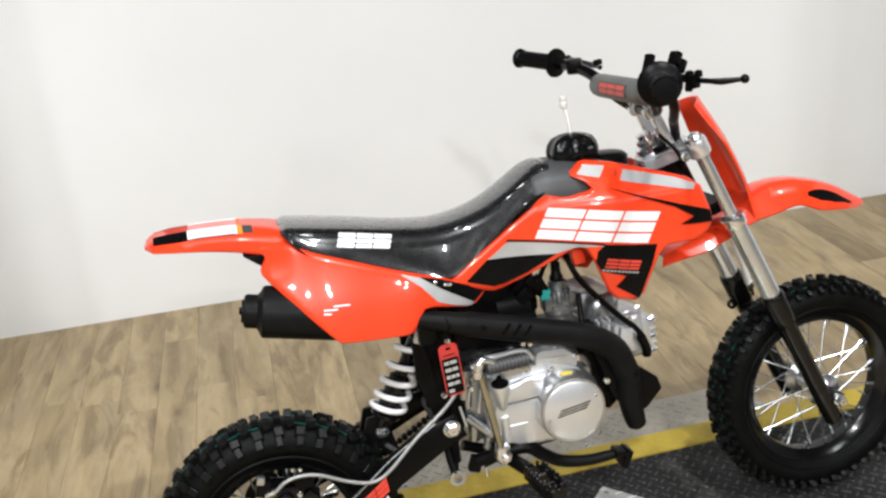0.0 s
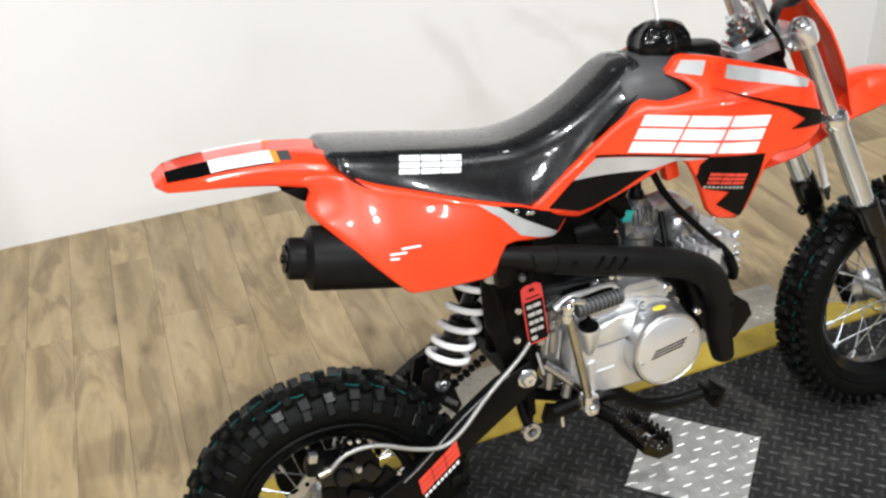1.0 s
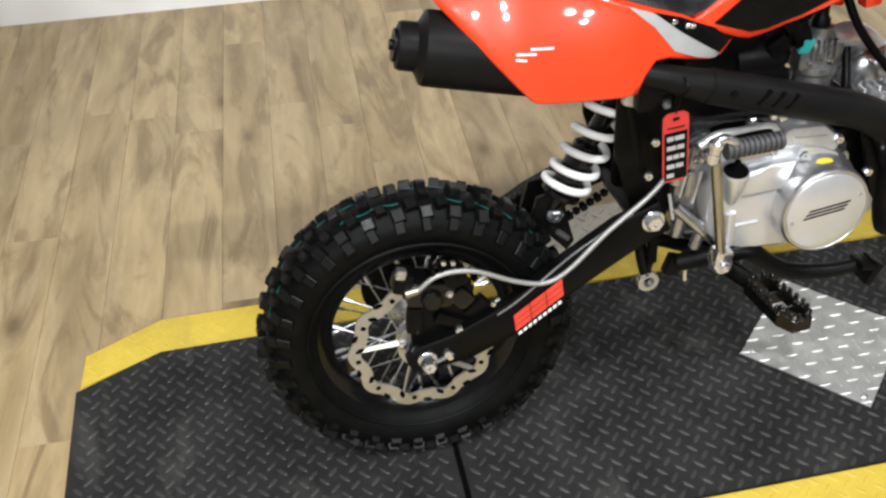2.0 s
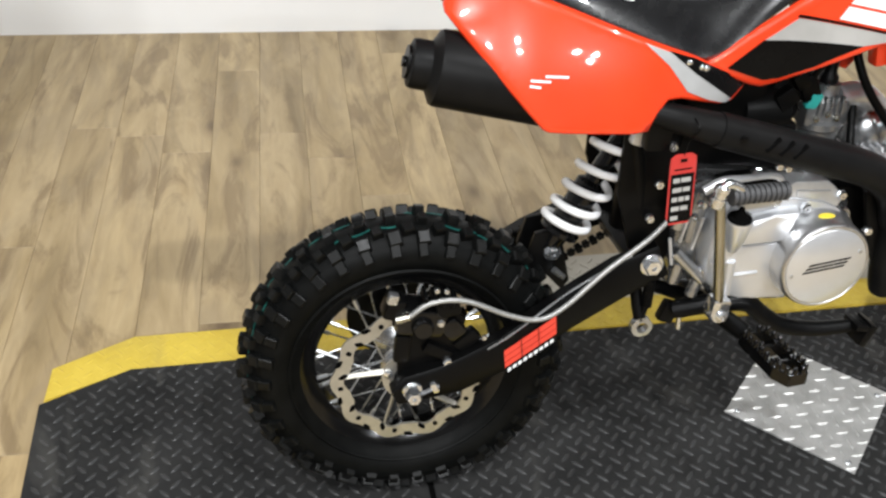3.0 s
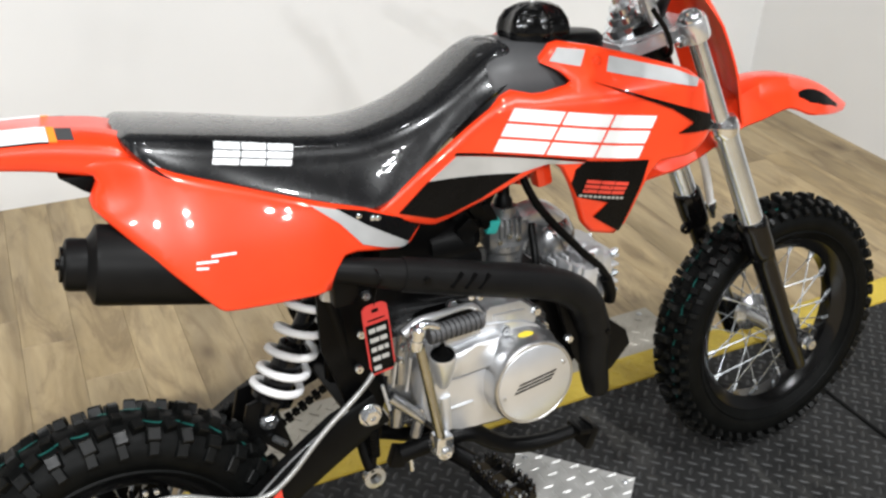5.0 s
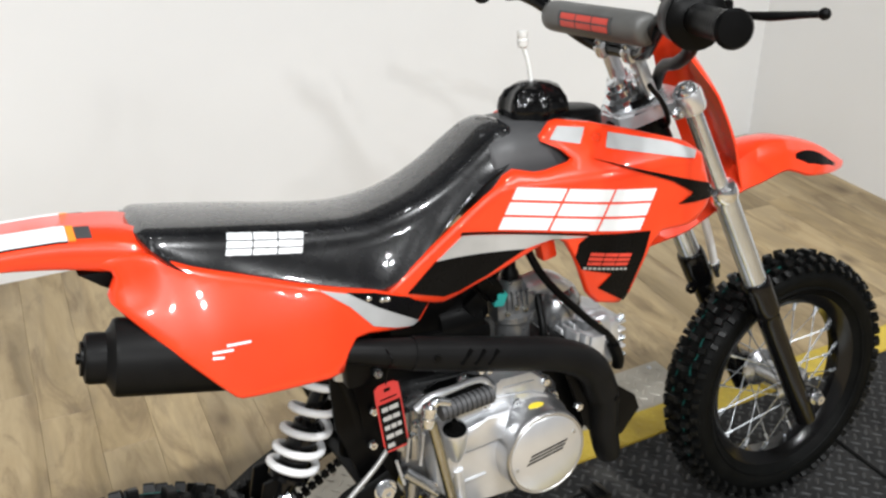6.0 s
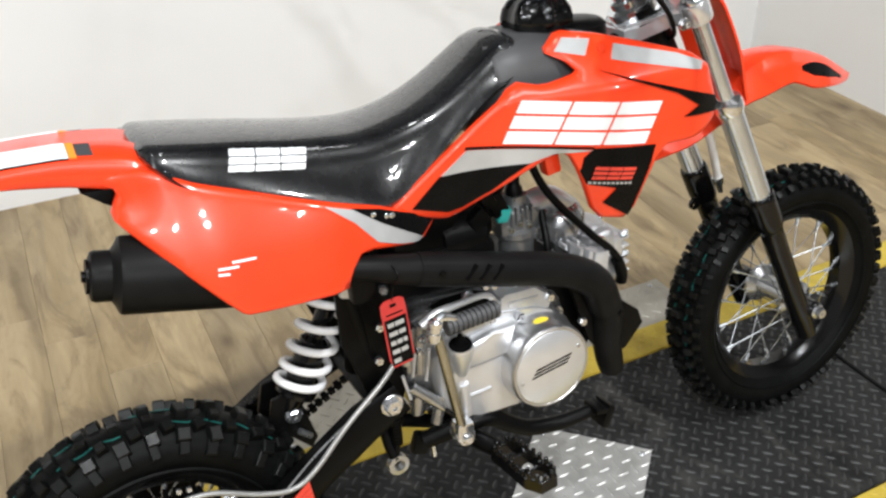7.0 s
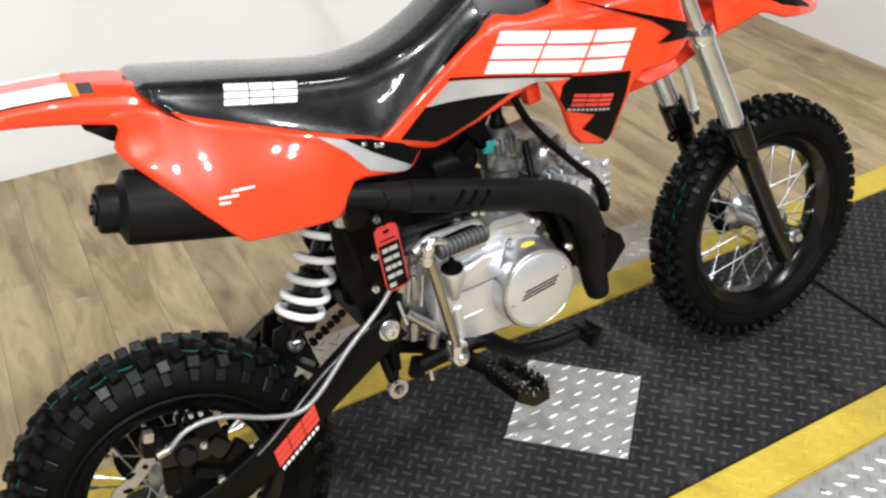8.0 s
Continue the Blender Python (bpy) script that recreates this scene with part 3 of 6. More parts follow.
                wave = 1 + (0.040 if r == r_out else 0.055) * max(-0.5, math.cos(a * 10))
                rings[-1].append(bm.verts.new(base @ Vector((r * wave * math.cos(a), r * wave * math.sin(a), off + hh))))
        for a, b in zip(rings, rings[1:] + rings[:1]):
            for k in range(seg):
                bm.faces.new((a[k], a[(k + 1) % seg], b[(k + 1) % seg], b[k]))
        d = part("brake_disc", bm, DISC, rim, "wavy drilled steel brake disc")
        # the disc is solid: raised black patches paint the dark of its holes
        slot_mesh = []
        for outline in ([(-0.0080, 0), (-0.002, -0.0044), (0.0080, 0), (0.002, 0.0044)], [(-0.0034, -0.0030), (0.0034, -0.0030), (0.0034, 0.0030), (-0.0034, 0.0030)]):
            outline = cut_corners(outline, 1, 0.2)
            me = bpy.data.meshes.new("disc_slot_shade")
            n = len(outline)
            me.from_pydata([(x, y, z) for z in (0.0, 0.0006) for x, y in outline], [], [tuple(range(n, 2 * n))] + [(q, (q + 1) % n, n + (q + 1) % n, n + q) for q in range(n)])
            me.materials.append(VOID)
            slot_mesh.append(me)
        for k in range(30):
            a = 2 * math.pi * (k + 0.5) / 30
            rr = r_in + (r_out - r_in) * (0.50, 0.80, 0.30)[k % 3]
            ob = new("disc_slot_shade", slot_mesh[0 if k % 3 else 1])
            ob.parent = rim
            ob.matrix_basis = base @ Matrix.Rotation(a, 4, "Z") @ Matrix.Translation((rr, 0, off + 0.0035)) @ Matrix.Rotation((0.0, 1.1, 0.4)[k % 3], 4, "Z")
        bm = bmesh.new()
        for k in range(5):
            a = 2 * math.pi * k / 5 + 0.3
            q0 = Vector((0.030 * math.cos(a), 0.030 * math.sin(a), off))
            q1 = Vector(((r_in + 0.004) * math.cos(a + 0.25), (r_in + 0.004) * math.sin(a + 0.25), off))
            tube(bm, [base @ q0, base @ q1], [0.0045, 0.0034], 8, 0, 0.5)
        ring_solid(bm, [(0.020, off - 0.003), (0.035, off - 0.003), (0.035, off + 0.003), (0.020, off + 0.003)], base, 24)
        part("disc_carrier", bm, DISC, rim)
        for k in range(5):
            a = 2 * math.pi * k / 5 + 0.3
            bm = bmesh.new()
            lathe(bm, [(0.006, 0.003), (0.006, 0.007), (0.003, 0.0085)], base @ Matrix.Translation((0.029 * math.cos(a), 0.029 * math.sin(a), off)), 10)
            part("disc_bolt", bm, CHROME, rim)
    return rim


REAR_R, FRONT_R = 0.2145, 0.224
REAR_W, FRONT_U, FRONT_V, FRONT_W = 0.2055, 1.080, 0.013, 0.231
wheel("rear_wheel", 0.0, -0.038, REAR_W, REAR_R, 0.132, 0.042, 34, (0.098, 0.0800, 0.047), "rear wheel with black rim and knobbly tyre", True)
wheel("front_wheel", FRONT_U, FRONT_V, FRONT_W, FRONT_R, 0.152, 0.038, 52, None, "front wheel with black rim and chrome spokes")


def bolt(parent, u, v, w, r=0.009, h=0.008, material=CHROME, washer=True):
    bm = bmesh.new()
    if washer:
        lathe(bm, [(r * 1.25, 0), (r * 1.25, 0.002), (r * 1.12, 0.003), (0.0004, 0.003)], at_side(u, v, w), 20)
    lathe(bm, [(r, 0.002), (r, h * 0.8), (r * 0.8, h), (r * 0.3, h), (r * 0.28, h * 0.75), (0.0004, h * 0.75)], at_side(u, v, w), 6 if r > 0.006 else 12)
    return part("bolt", bm, material, parent, sharp=25)


# --- swingarm ---
def arm(bm, side):
    ring = []
    for u, w, hh, v in ((-0.022, 0.192, 0.012, 0.104), (0.0, 0.204, 0.021, 0.104), (0.05, 0.214, 0.024, 0.104), (0.12, 0.245, 0.025, 0.102), (0.20, 0.298, 0.026, 0.096), (0.27, 0.335, 0.027, 0.088), (0.325, 0.355, 0.024, 0.082)):
        t = 0.011
        d = Vector((0.86, 0, 0.5))
        n = Vector((-0.42, 0, 0.91))
        c = Vector((u, side * v, w))
        o = Vector((0, t, 0))
        q = hh * 0.8
        ring.append([c + o * 0.75 + n * hh, c + o + n * q, c + o - n * q, c + o * 0.75 - n * hh, c - o * 0.75 - n * hh, c - o - n * q, c - o + n * q, c - o * 0.75 + n * hh])
    loft(bm, ring)


bm = bmesh.new()
block(bm, pose(0.303, 0, 0.350, 0, -28, 0), (0.036, 0.150, 0.034), 0.006)
swing = part("swingarm", bm, BLACK, bike, "satin black swingarm with a red decal")
for side in (-1, 1):
    bm = bmesh.new()
    arm(bm, side)
    part("arm", bm, BLACK, swing)
bolt(swing, 0.0, -0.115, 0.204, 0.0105, 0.020)
bolt(swing, 0.308, -0.094, 0.352, 0.0125, 0.010)
bm = bmesh.new()
tube(bm, [(0.012, -0.118, 0.200), (0.034, -0.118, 0.210)], 0.0032, 8, 0)
block(bm, pose(0.028, -0.117, 0.208, 0, -25, 0), (0.008, 0.009, 0.015), 0.002)
part("chain_adjuster", bm, CHROME, swing)
for o in mark_shapes((0.120, 0.226), (0.064, 0.047), (-0.003, 0.026), 0.05):
    bm = bmesh.new()
    slab(bm, o, -0.1135, -0.1147)
    part("decal_bar", bm, D_RED, swing)
bm = bmesh.new()
for k in range(9):
    x, y = 0.124 + 0.0066 * k, 0.219 + 0.0048 * k
    slab(bm, [(x, y), (x + 0.0045, y + 0.0033), (x + 0.004, y + 0.0075), (x - 0.0005, y + 0.0042)], -0.1135, -0.1147)
part("decal_strip", bm, D_WHITE, swing)

# --- rear brake: caliper, bracket and hose ---
bm = bmesh.new()
slab(bm, [(-0.016, 0.20), (0.020, 0.185), (0.060, 0.235), (0.070, 0.295), (0.045, 0.315), (0.0, 0.312), (-0.018, 0.285)], -0.0905, -0.0965, 0.0015)
caliper = part("rear_caliper", bm, BLACK, bike, "black rear brake caliper on its bracket")
bm = bmesh.new()
block(bm, pose(0.012, -0.088, 0.300, 0, 10, 0), (0.062, 0.044, 0.038), 0.008)
block(bm, pose(0.052, -0.092, 0.285, 0, 50, 0), (0.03, 0.03, 0.026), 0.006)
lathe(bm, [(0.014, 0), (0.014, 0.008), (0.011, 0.012), (0.0005, 0.012)], at_side(0.012, -0.108, 0.297), 20)
part("caliper_body", bm, GLOSS, caliper)
for p, size, turn in (((-0.022, -0.094, 0.322), (0.022, 0.030, 0.030), 20), ((0.045, -0.098, 0.318), (0.030, 0.024, 0.022), -15), ((0.072, -0.094, 0.262), (0.034, 0.016, 0.020), -40), ((-0.012, -0.100, 0.262), (0.020, 0.014, 0.040), 5), ((0.034, -0.100, 0.252), (0.040, 0.012, 0.016), 30)):
    bm = bmesh.new()
    block(bm, pose(*p, 0, turn, 0), size, 0.004)
    part("caliper_bracket", bm, BLACK, caliper)
for k in range(4):
    bm = bmesh.new()
    block(bm, pose(0.016 + 0.011 * k, -0.098, 0.334 - 0.002 * k, 0, 5, 0), (0.005, 0.030, 0.012), 0.001, 1)
    part("caliper_rib", bm, BLACK, caliper)
bm = bmesh.new()
block(bm, pose(-0.024, -0.104, 0.338, 0, 15, 0), (0.013, 0.012, 0.014), 0.003)
part("pad_pin_block", bm, STEEL, caliper, "bright block on the caliper")
for u, w in ((0.030, 0.345), (0.042, 0.343), (0.092, 0.270), (0.018, 0.226)):
    bolt(caliper, u, -0.102, w, 0.0035, 0.006, CHROME, False)
bolt(caliper, 0.046, -0.104, 0.238, 0.0065, 0.008, CHROME, False)
bolt(caliper, 0.035, -0.108, 0.300, 0.004, 0.006)
bm = bmesh.new()
tube(bm, [(-0.008, -0.112, 0.312), (0.022, -0.112, 0.332), (0.065, -0.112, 0.331), (0.12, -0.112, 0.305), (0.160, -0.112, 0.295), (0.192, -0.112, 0.311), (0.242, -0.106, 0.354), (0.299, -0.098, 0.394), (0.330, -0.088, 0.420)], 0.0034, 10, 8)
hose = part("brake_hose", bm, HOSE, bike, "braided silver rear brake hose")
bm = bmesh.new()
tube(bm, [(-0.020, -0.110, 0.310), (-0.004, -0.112, 0.315)], 0.0058, 10, 0)
part("hose_fitting", bm, BRASSY, hose)
bm = bmesh.new()
tube(bm, [(0.06, -0.108, 0.233), (0.12, -0.113, 0.272), (0.20, -0.104, 0.328), (0.28, -0.094, 0.368)], 0.0014, 8, 6)
part("thin_cable", bm, STEEL, bike, "thin bright cable along the swingarm")

# --- chain, sprocket ---
bm = bmesh.new()
tube(bm, [(0.01, 0.062, REAR_W + 0.062), (0.35, 0.062, 0.385)], 0.0022, 6, 0)
tube(bm, [(0.01, 0.062, REAR_W - 0.062), (0.35, 0.062, 0.338)], 0.0022, 6, 0)
chain = part("drive_chain", bm, BLACK, bike, "dark roller chain")
link_meshes = []
for wide in (0.011, 0.016):
    bm = bmesh.new()
    block(bm, Matrix(), (0.010, wide, 0.009), 0.0015, 1)
    ob = part("link", bm, BLACK, chain)
    link_meshes.append(ob.data)
    bpy.data.objects.remove(ob)
for i in range(34):
    t = i / 33
    for sgn, end, turn in ((1, 0.385, -0.32), (-1, 0.338, -0.40)):
        ob = new("link", link_meshes[i % 2])
        ob.parent = chain
        ob.matrix_basis = Matrix.Translation((0.01 + 0.34 * t, 0.062, REAR_W + sgn * 0.062 + (end - REAR_W - sgn * 0.062) * t)) @ Matrix.Rotation(turn, 4, "Y")
bm = bmesh.new()
ring_solid(bm, [(0.012, 0.0), (0.066, 0.0), (0.066, 0.004), (0.012, 0.004)], Matrix.Translation((0, 0.062, REAR_W)) @ AXLE, 48)
part("rear_sprocket", bm, BLACK, bike)
bm = bmesh.new()
tube(bm, [(0.0, -0.112, REAR_W), (0.0, 0.112, REAR_W)], 0.008, 12, 0)
part("rear_axle", bm, STEEL, bike)

# --- shock absorber ---
S0, S1 = Vector((0.193, -0.025, 0.350)), Vector((0.299, -0.025, 0.546))
axis = (S1 - S0).normalized()
bm = bmesh.new()
m = along(S0, axis)
lathe(bm, [(0.010, -0.012), (0.014, 0.0), (0.016, 0.02), (0.027, 0.024), (0.027, 0.030), (0.019, 0.034), (0.019, 0.10), (0.012, 0.105), (0.012, 0.185), (0.026, 0.188), (0.026, 0.196), (0.012, 0.20), (0.012, 0.215)], m, 24)
shock = part("rear_shock", bm, GLOSS, bike, "rear shock absorber with a white coil spring")
bm = bmesh.new()
turns, L0, L1 = 5.4, 0.034, 0.192
pts = []
for k in range(int(turns * 20) + 1):
    f = k / (turns * 20)
    a = f * turns * 2 * math.pi
    hgt = L0 + (L1 - L0) * (0.55 * f + 0.45 * f ** 1.7)
    pts.append(m @ Vector(((0.0295 - 0.003 * f) * math.cos(a), (0.0295 - 0.003 * f) * math.sin(a), hgt)))
tube(bm, pts, 0.0052, 10, 0)
part("coil_spring", bm, WHITE, shock, "white powder-coated coil spring")
bolt(shock, 0.195, -0.035, 0.346, 0.0095, 0.009)
MOUNT = [(0.160, 0.334), (0.171, 0.374), (0.197, 0.378), (0.210, 0.353), (0.215, 0.330), (0.223, 0.300), (0.213, 0.286), (0.197, 0.304), (0.186, 0.318), (0.168, 0.321)]
bm = bmesh.new()
slab(bm, MOUNT, -0.034, -0.027, 0.001)
slab(bm, MOUNT, 0.010, 0.018, 0.001)
tube(bm, [(0.195, -0.034, 0.346), (0.195, 0.02, 0.346)], 0.010, 12, 0)
block(bm, pose(0.211, -0.008, 0.297, 0, -40, 0), (0.014, 0.030, 0.030), 0.004)
part("shock_mount", bm, BLACK, bike)
bm = bmesh.new()
tube(bm, [(0.198, -0.040, 0.322), (0.212, -0.040, 0.309)], 0.0045, 8, 0)
part("mount_pin", bm, STEEL, bike)

# --- frame ---
bm = bmesh.new()
tube(bm, [(0.80, 0, 0.72), (0.70, 0, 0.69), (0.58, 0, 0.655), (0.45, 0, 0.61), (0.36, 0, 0.56), (0.315, 0, 0.47), (0.305, 0, 0.36)], 0.021, 16)
for s in (-1, 1):
    tube(bm, [(0.42, s * 0.055, 0.60), (0.30, s * 0.065, 0.615), (0.16, s * 0.06, 0.665), (0.06, s * 0.05, 0.70)], 0.010, 12)
    tube(bm, [(0.30, s * 0.055, 0.39), (0.28, s * 0.06, 0.50), (0.24, s * 0.06, 0.615)], 0.010, 12)
    slab(bm, [(0.262, 0.540), (0.330, 0.530), (0.338, 0.45), (0.345, 0.36), (0.330, 0.318), (0.298, 0.320), (0.282, 0.38), (0.262, 0.44)], s * 0.058, s * 0.066, 0.002)
tube(bm, [(0.262, -0.055, 0.545), (0.262, 0.055, 0.545)], 0.012, 12, 0)
tube(bm, [(0.766, 0, 0.775), (0.822, 0, 0.655)], 0.026, 20, 0)
tube(bm, [(0.300, -0.066, 0.33), (0.302, -0.080, 0.29), (0.306, -0.09, 0.265)], 0.008, 10)
tube(bm, [(0.33, -0.06, 0.30), (0.40, -0.06, 0.275), (0.50, -0.05, 0.275)], 0.010, 10)
frame_part = part("frame", bm, BLACK, bike, "satin black tubular frame")
for u, v, w in ((0.312, -0.067, 0.454), (0.306, -0.067, 0.407), (0.322, -0.067, 0.504)):
    bolt(frame_part, u, v, w, 0.0062, 0.009, CHROME, False)
bm = bmesh.new()
ring_solid(bm, [(0.008, 0.0), (0.0145, 0.001), (0.0145, 0.011), (0.008, 0.012)], at_side(0.308, -0.085, 0.257), 24)
part("footrest_bush", bm, STEEL, frame_part, "bright steel ring on the frame foot")
bm = bmesh.new()
tube(bm, [(0.311, -0.09, 0.335), (0.312, -0.09, 0.30), (0.308, -0.09, 0.272)], 0.0045, 8)
for k in range(9):
    ring_solid(bm, [(0.0045, -0.0012), (0.0075, -0.0012), (0.0075, 0.0012), (0.0045, 0.0012)], Matrix.Translation((0.3115, -0.09, 0.325 - 0.0045 * k)), 12)
part("return_spring", bm, BLACK, frame_part)

# --- engine ---
bm = bmesh.new()
slab(bm, cut_corners([(0.338, 0.335), (0.352, 0.312), (0.44, 0.295), (0.53, 0.292), (0.575, 0.32), (0.580, 0.41), (0.560, 0.440), (0.50, 0.452), (0.42, 0.458), (0.365, 0.462), (0.342, 0.445)], 1), -0.080, 0.085, 0.006)
engine = part("engine", bm, CAST, bike, "small silver horizontal single-cylinder engine")
# clutch side cover: a plate, and two raised faces that meet in a step
bm = bmesh.new()
slab(bm, cut_corners([(0.368, 0.372), (0.380, 0.318), (0.44, 0.304), (0.505, 0.298), (0.550, 0.345), (0.558, 0.405), (0.530, 0.436), (0.470, 0.446), (0.41, 0.452), (0.378, 0.430)], 1), -0.080, -0.116, 0.004)
cover = part("side_cover", bm, SATIN, engine, "silver painted engine side cover")
bm = bmesh.new()
slab(bm, [(0.404, 0.3935), (0.462, 0.3965), (0.474, 0.437), (0.440, 0.433), (0.404, 0.427), (0.396, 0.410)], -0.110, -0.1345, 0.0075)
part("upper_face", bm, SATIN, cover)
bm = bmesh.new()
slab(bm, [(0.378, 0.372), (0.386, 0.322), (0.42, 0.314), (0.474, 0.308), (0.480, 0.345), (0.466, 0.3935), (0.406, 0.3910)], -0.110, -0.1285, 0.0035)
part("lower_face", bm, SATIN, cover)
bm = bmesh.new()
slab(bm, [(0.374, 0.366), (0.392, 0.362), (0.398, 0.396), (0.382, 0.400)], -0.110, -0.1325, 0.004)
part("neck_foot", bm, SATIN, cover)
bm = bmesh.new()
slab(bm, [(0.397, 0.4395), (0.450, 0.4415), (0.451, 0.4515), (0.398, 0.4530)], -0.112, -0.1245, 0.001)
part("stamped_strip", bm, STEEL, cover)
bm = bmesh.new()
C0 = (0.510, 0.369)
lathe(bm, [(0.0655, -0.014), (0.0650, 0.010), (0.0615, 0.016), (0.0600, 0.030), (0.0590, 0.050), (0.0580, 0.0540), (0.0565, 0.0560), (0.0548, 0.0562), (0.0540, 0.0550), (0.0005, 0.0550)], at_side(C0[0], -0.100, C0[1]), 72)
drum = part("round_cover", bm, BRUSHED, engine, "round brushed silver clutch cover")
bm = bmesh.new()
lathe(bm, [(0.0530, 0.0540), (0.0526, 0.0562), (0.0515, 0.0570), (0.0005, 0.0572)], at_side(C0[0], -0.100, C0[1]), 72)
part("face_disc", bm, SATIN, drum, "silver painted face of the clutch cover")
for o in mark_shapes((C0[0] - 0.031, C0[1] - 0.008), (0.054, 0.008), (0.008, 0.013), 0.20):
    bm = bmesh.new()
    slab(bm, o, -0.1569, -0.1577)
    part("emblem_bar", bm, D_BLACK, drum)
for a in (0.45, 3.35):
    bm = bmesh.new()
    lathe(bm, [(0.0026, 0), (0.0026, 0.001), (0.0004, 0.0014)], at_side(C0[0] + 0.046 * math.cos(a), -0.1570, C0[1] + 0.046 * math.sin(a)), 10)
    part("cover_screw", bm, STEEL, drum)
# yellow sticker on the drum's top
bm = bmesh.new()
pts = []
for k in range(20):
    a = 2 * math.pi * k / 20
    ang = radians(90) - 0.012 / 0.0635 * math.cos(a)
    y = -0.1330 + 0.0052 * math.sin(a)
    r_at = 0.0601 + 0.05 * (y + 0.130)
    pts.append((C0[0] + r_at * math.cos(ang), y, C0[1] + r_at * math.sin(ang)))
vs = [bm.verts.new(p) for p in pts]
up = [bm.verts.new((p[0], p[1], p[2] + 0.0008)) for p in pts]
bm.faces.new(up)
for k in range(20):
    bm.faces.new((vs[k], vs[(k + 1) % 20], up[(k + 1) % 20], up[k]))
part("sticker", bm, D_YELLOW, engine, "oval yellow sticker")
bm = bmesh.new()
tube(bm, [(0.401, -0.1285, 0.350), (0.434, -0.1285, 0.3515)], 0.0026, 8, 0)
part("cover_rib", bm, SATIN, cover)
for u, w in ((0.392, 0.318), (0.455, 0.305), (0.556, 0.345), (0.556, 0.412), (0.380, 0.440)):
    bm = bmesh.new()
    lathe(bm, [(0.009, -0.020), (0.009, 0.0), (0.0075, 0.003), (0.0004, 0.003)], at_side(u, -0.100, w), 14)
    part("bolt_boss", bm, CAST, engine)
    bolt(engine, u, -0.1035, w, 0.0045, 0.006, STEEL, False)
# oil filler: a funnel with a dark open mouth
fm = along((0.3925, -0.130, 0.393), (-0.0035, -0.010, 0.045))
bm = bmesh.new()
lathe(bm, [(0.0085, -0.004), (0.0110, 0.006), (0.0145, 0.022), (0.0168, 0.040), (0.0172, 0.045), (0.0165, 0.0468), (0.0152, 0.0460), (0.0140, 0.024), (0.0005, 0.022)], fm, 24)
neck = part("filler_neck", bm, SATIN, engine, "silver oil filler neck")
bm = bmesh.new()
lathe(bm, [(0.0149, 0.0458), (0.0135, 0.0470), (0.0085, 0.0480), (0.0058, 0.0540), (0.0030, 0.0620), (0.0004, 0.0635)], fm, 24)
part("neck_lining", bm, VOID, neck, "black plug in the filler neck")
bm = bmesh.new()
tube(bm, [(0.3935, -0.129, 0.372), (0.396, -0.129, 0.325)], 0.0078, 12, 0)
part("dip_channel", bm, SATIN, engine)
# left side and small details of the crankcase
bm = bmesh.new()
lathe(bm, [(0.062, 0.0), (0.060, 0.025), (0.05, 0.035), (0.0005, 0.037)], Matrix.Translation((0.45, 0.085, 0.385)) @ pose(0, 0, 0, -90), 40)
part("flywheel_cover", bm, CAST, engine)
for p, q, r, mm in (((0.336, -0.094, 0.369), (0.376, -0.104, 0.330), 0.0080, CAST), ((0.344, -0.086, 0.452), (0.338, -0.086, 0.400), 0.010, CAST), ((0.360, -0.088, 0.450), (0.352, -0.094, 0.385), 0.0075, CAST), ((0.352, -0.078, 0.345), (0.350, -0.075, 0.315), 0.011, CAST)):
    bm = bmesh.new()
    tube(bm, [p, q], r, 14, 0)
    part("case_boss", bm, mm, engine)
for u0, w0, u1, w1 in ((0.326, 0.390, 0.334, 0.352), (0.346, 0.416, 0.340, 0.384), (0.366, 0.416, 0.358, 0.372)):
    bm = bmesh.new()
    tube(bm, [(u0, -0.096, w0), (u1, -0.096, w1)], 0.0022, 8, 0)
    part("case_rib", bm, FINS, engine)
bm = bmesh.new()
for s, v in ((0.365, -0.10), (0.35, -0.06)):
    tube(bm, [(s, v, 0.306), (s + 0.012, v, 0.345)], 0.008, 12, 0)
part("case_foot", bm, CAST, engine)
# block on the case's top, with its bridge and bolts
bm = bmesh.new()
slab(bm, [(0.462, 0.440), (0.466, 0.464), (0.472, 0.468), (0.516, 0.466), (0.543, 0.444), (0.535, 0.425), (0.48, 0.425)], -0.070, -0.112, 0.0035)
top_block = part("case_top", bm, FINS, engine)
bm = bmesh.new()
slab(bm, [(0.476, 0.4475), (0.522, 0.4455), (0.520, 0.4535), (0.474, 0.4560)], -0.111, -0.1145, 0.001)
part("top_rib", bm, FINS, top_block)
bm = bmesh.new()
tube(bm, [(0.352, -0.112, 0.462), (0.372, -0.114, 0.474), (0.398, -0.112, 0.476), (0.444, -0.108, 0.475), (0.462, -0.106, 0.456)], [0.006, 0.0065, 0.0048, 0.0042, 0.005], 10)
part("case_bridge", bm, FINS, engine)
bm = bmesh.new()
slab(bm, [(0.385, 0.445), (0.460, 0.440), (0.458, 0.464), (0.44, 0.472), (0.398, 0.472), (0.378, 0.466)], -0.078, -0.098, 0.003)
part("case_shelf", bm, BLACK, engine)
bm = bmesh.new()
block(bm, pose(0.415, 0.012, 0.497, 0, 6, 0), (0.155, 0.140, 0.064), 0.012)
part("air_box_floor", bm, BLACK, bike, "black air box above the engine")
bm = bmesh.new()
slab(bm, [(0.485, 0.462), (0.560, 0.446), (0.606, 0.462), (0.600, 0.474), (0.560, 0.466), (0.488, 0.478)], -0.064, 0.06, 0.002)
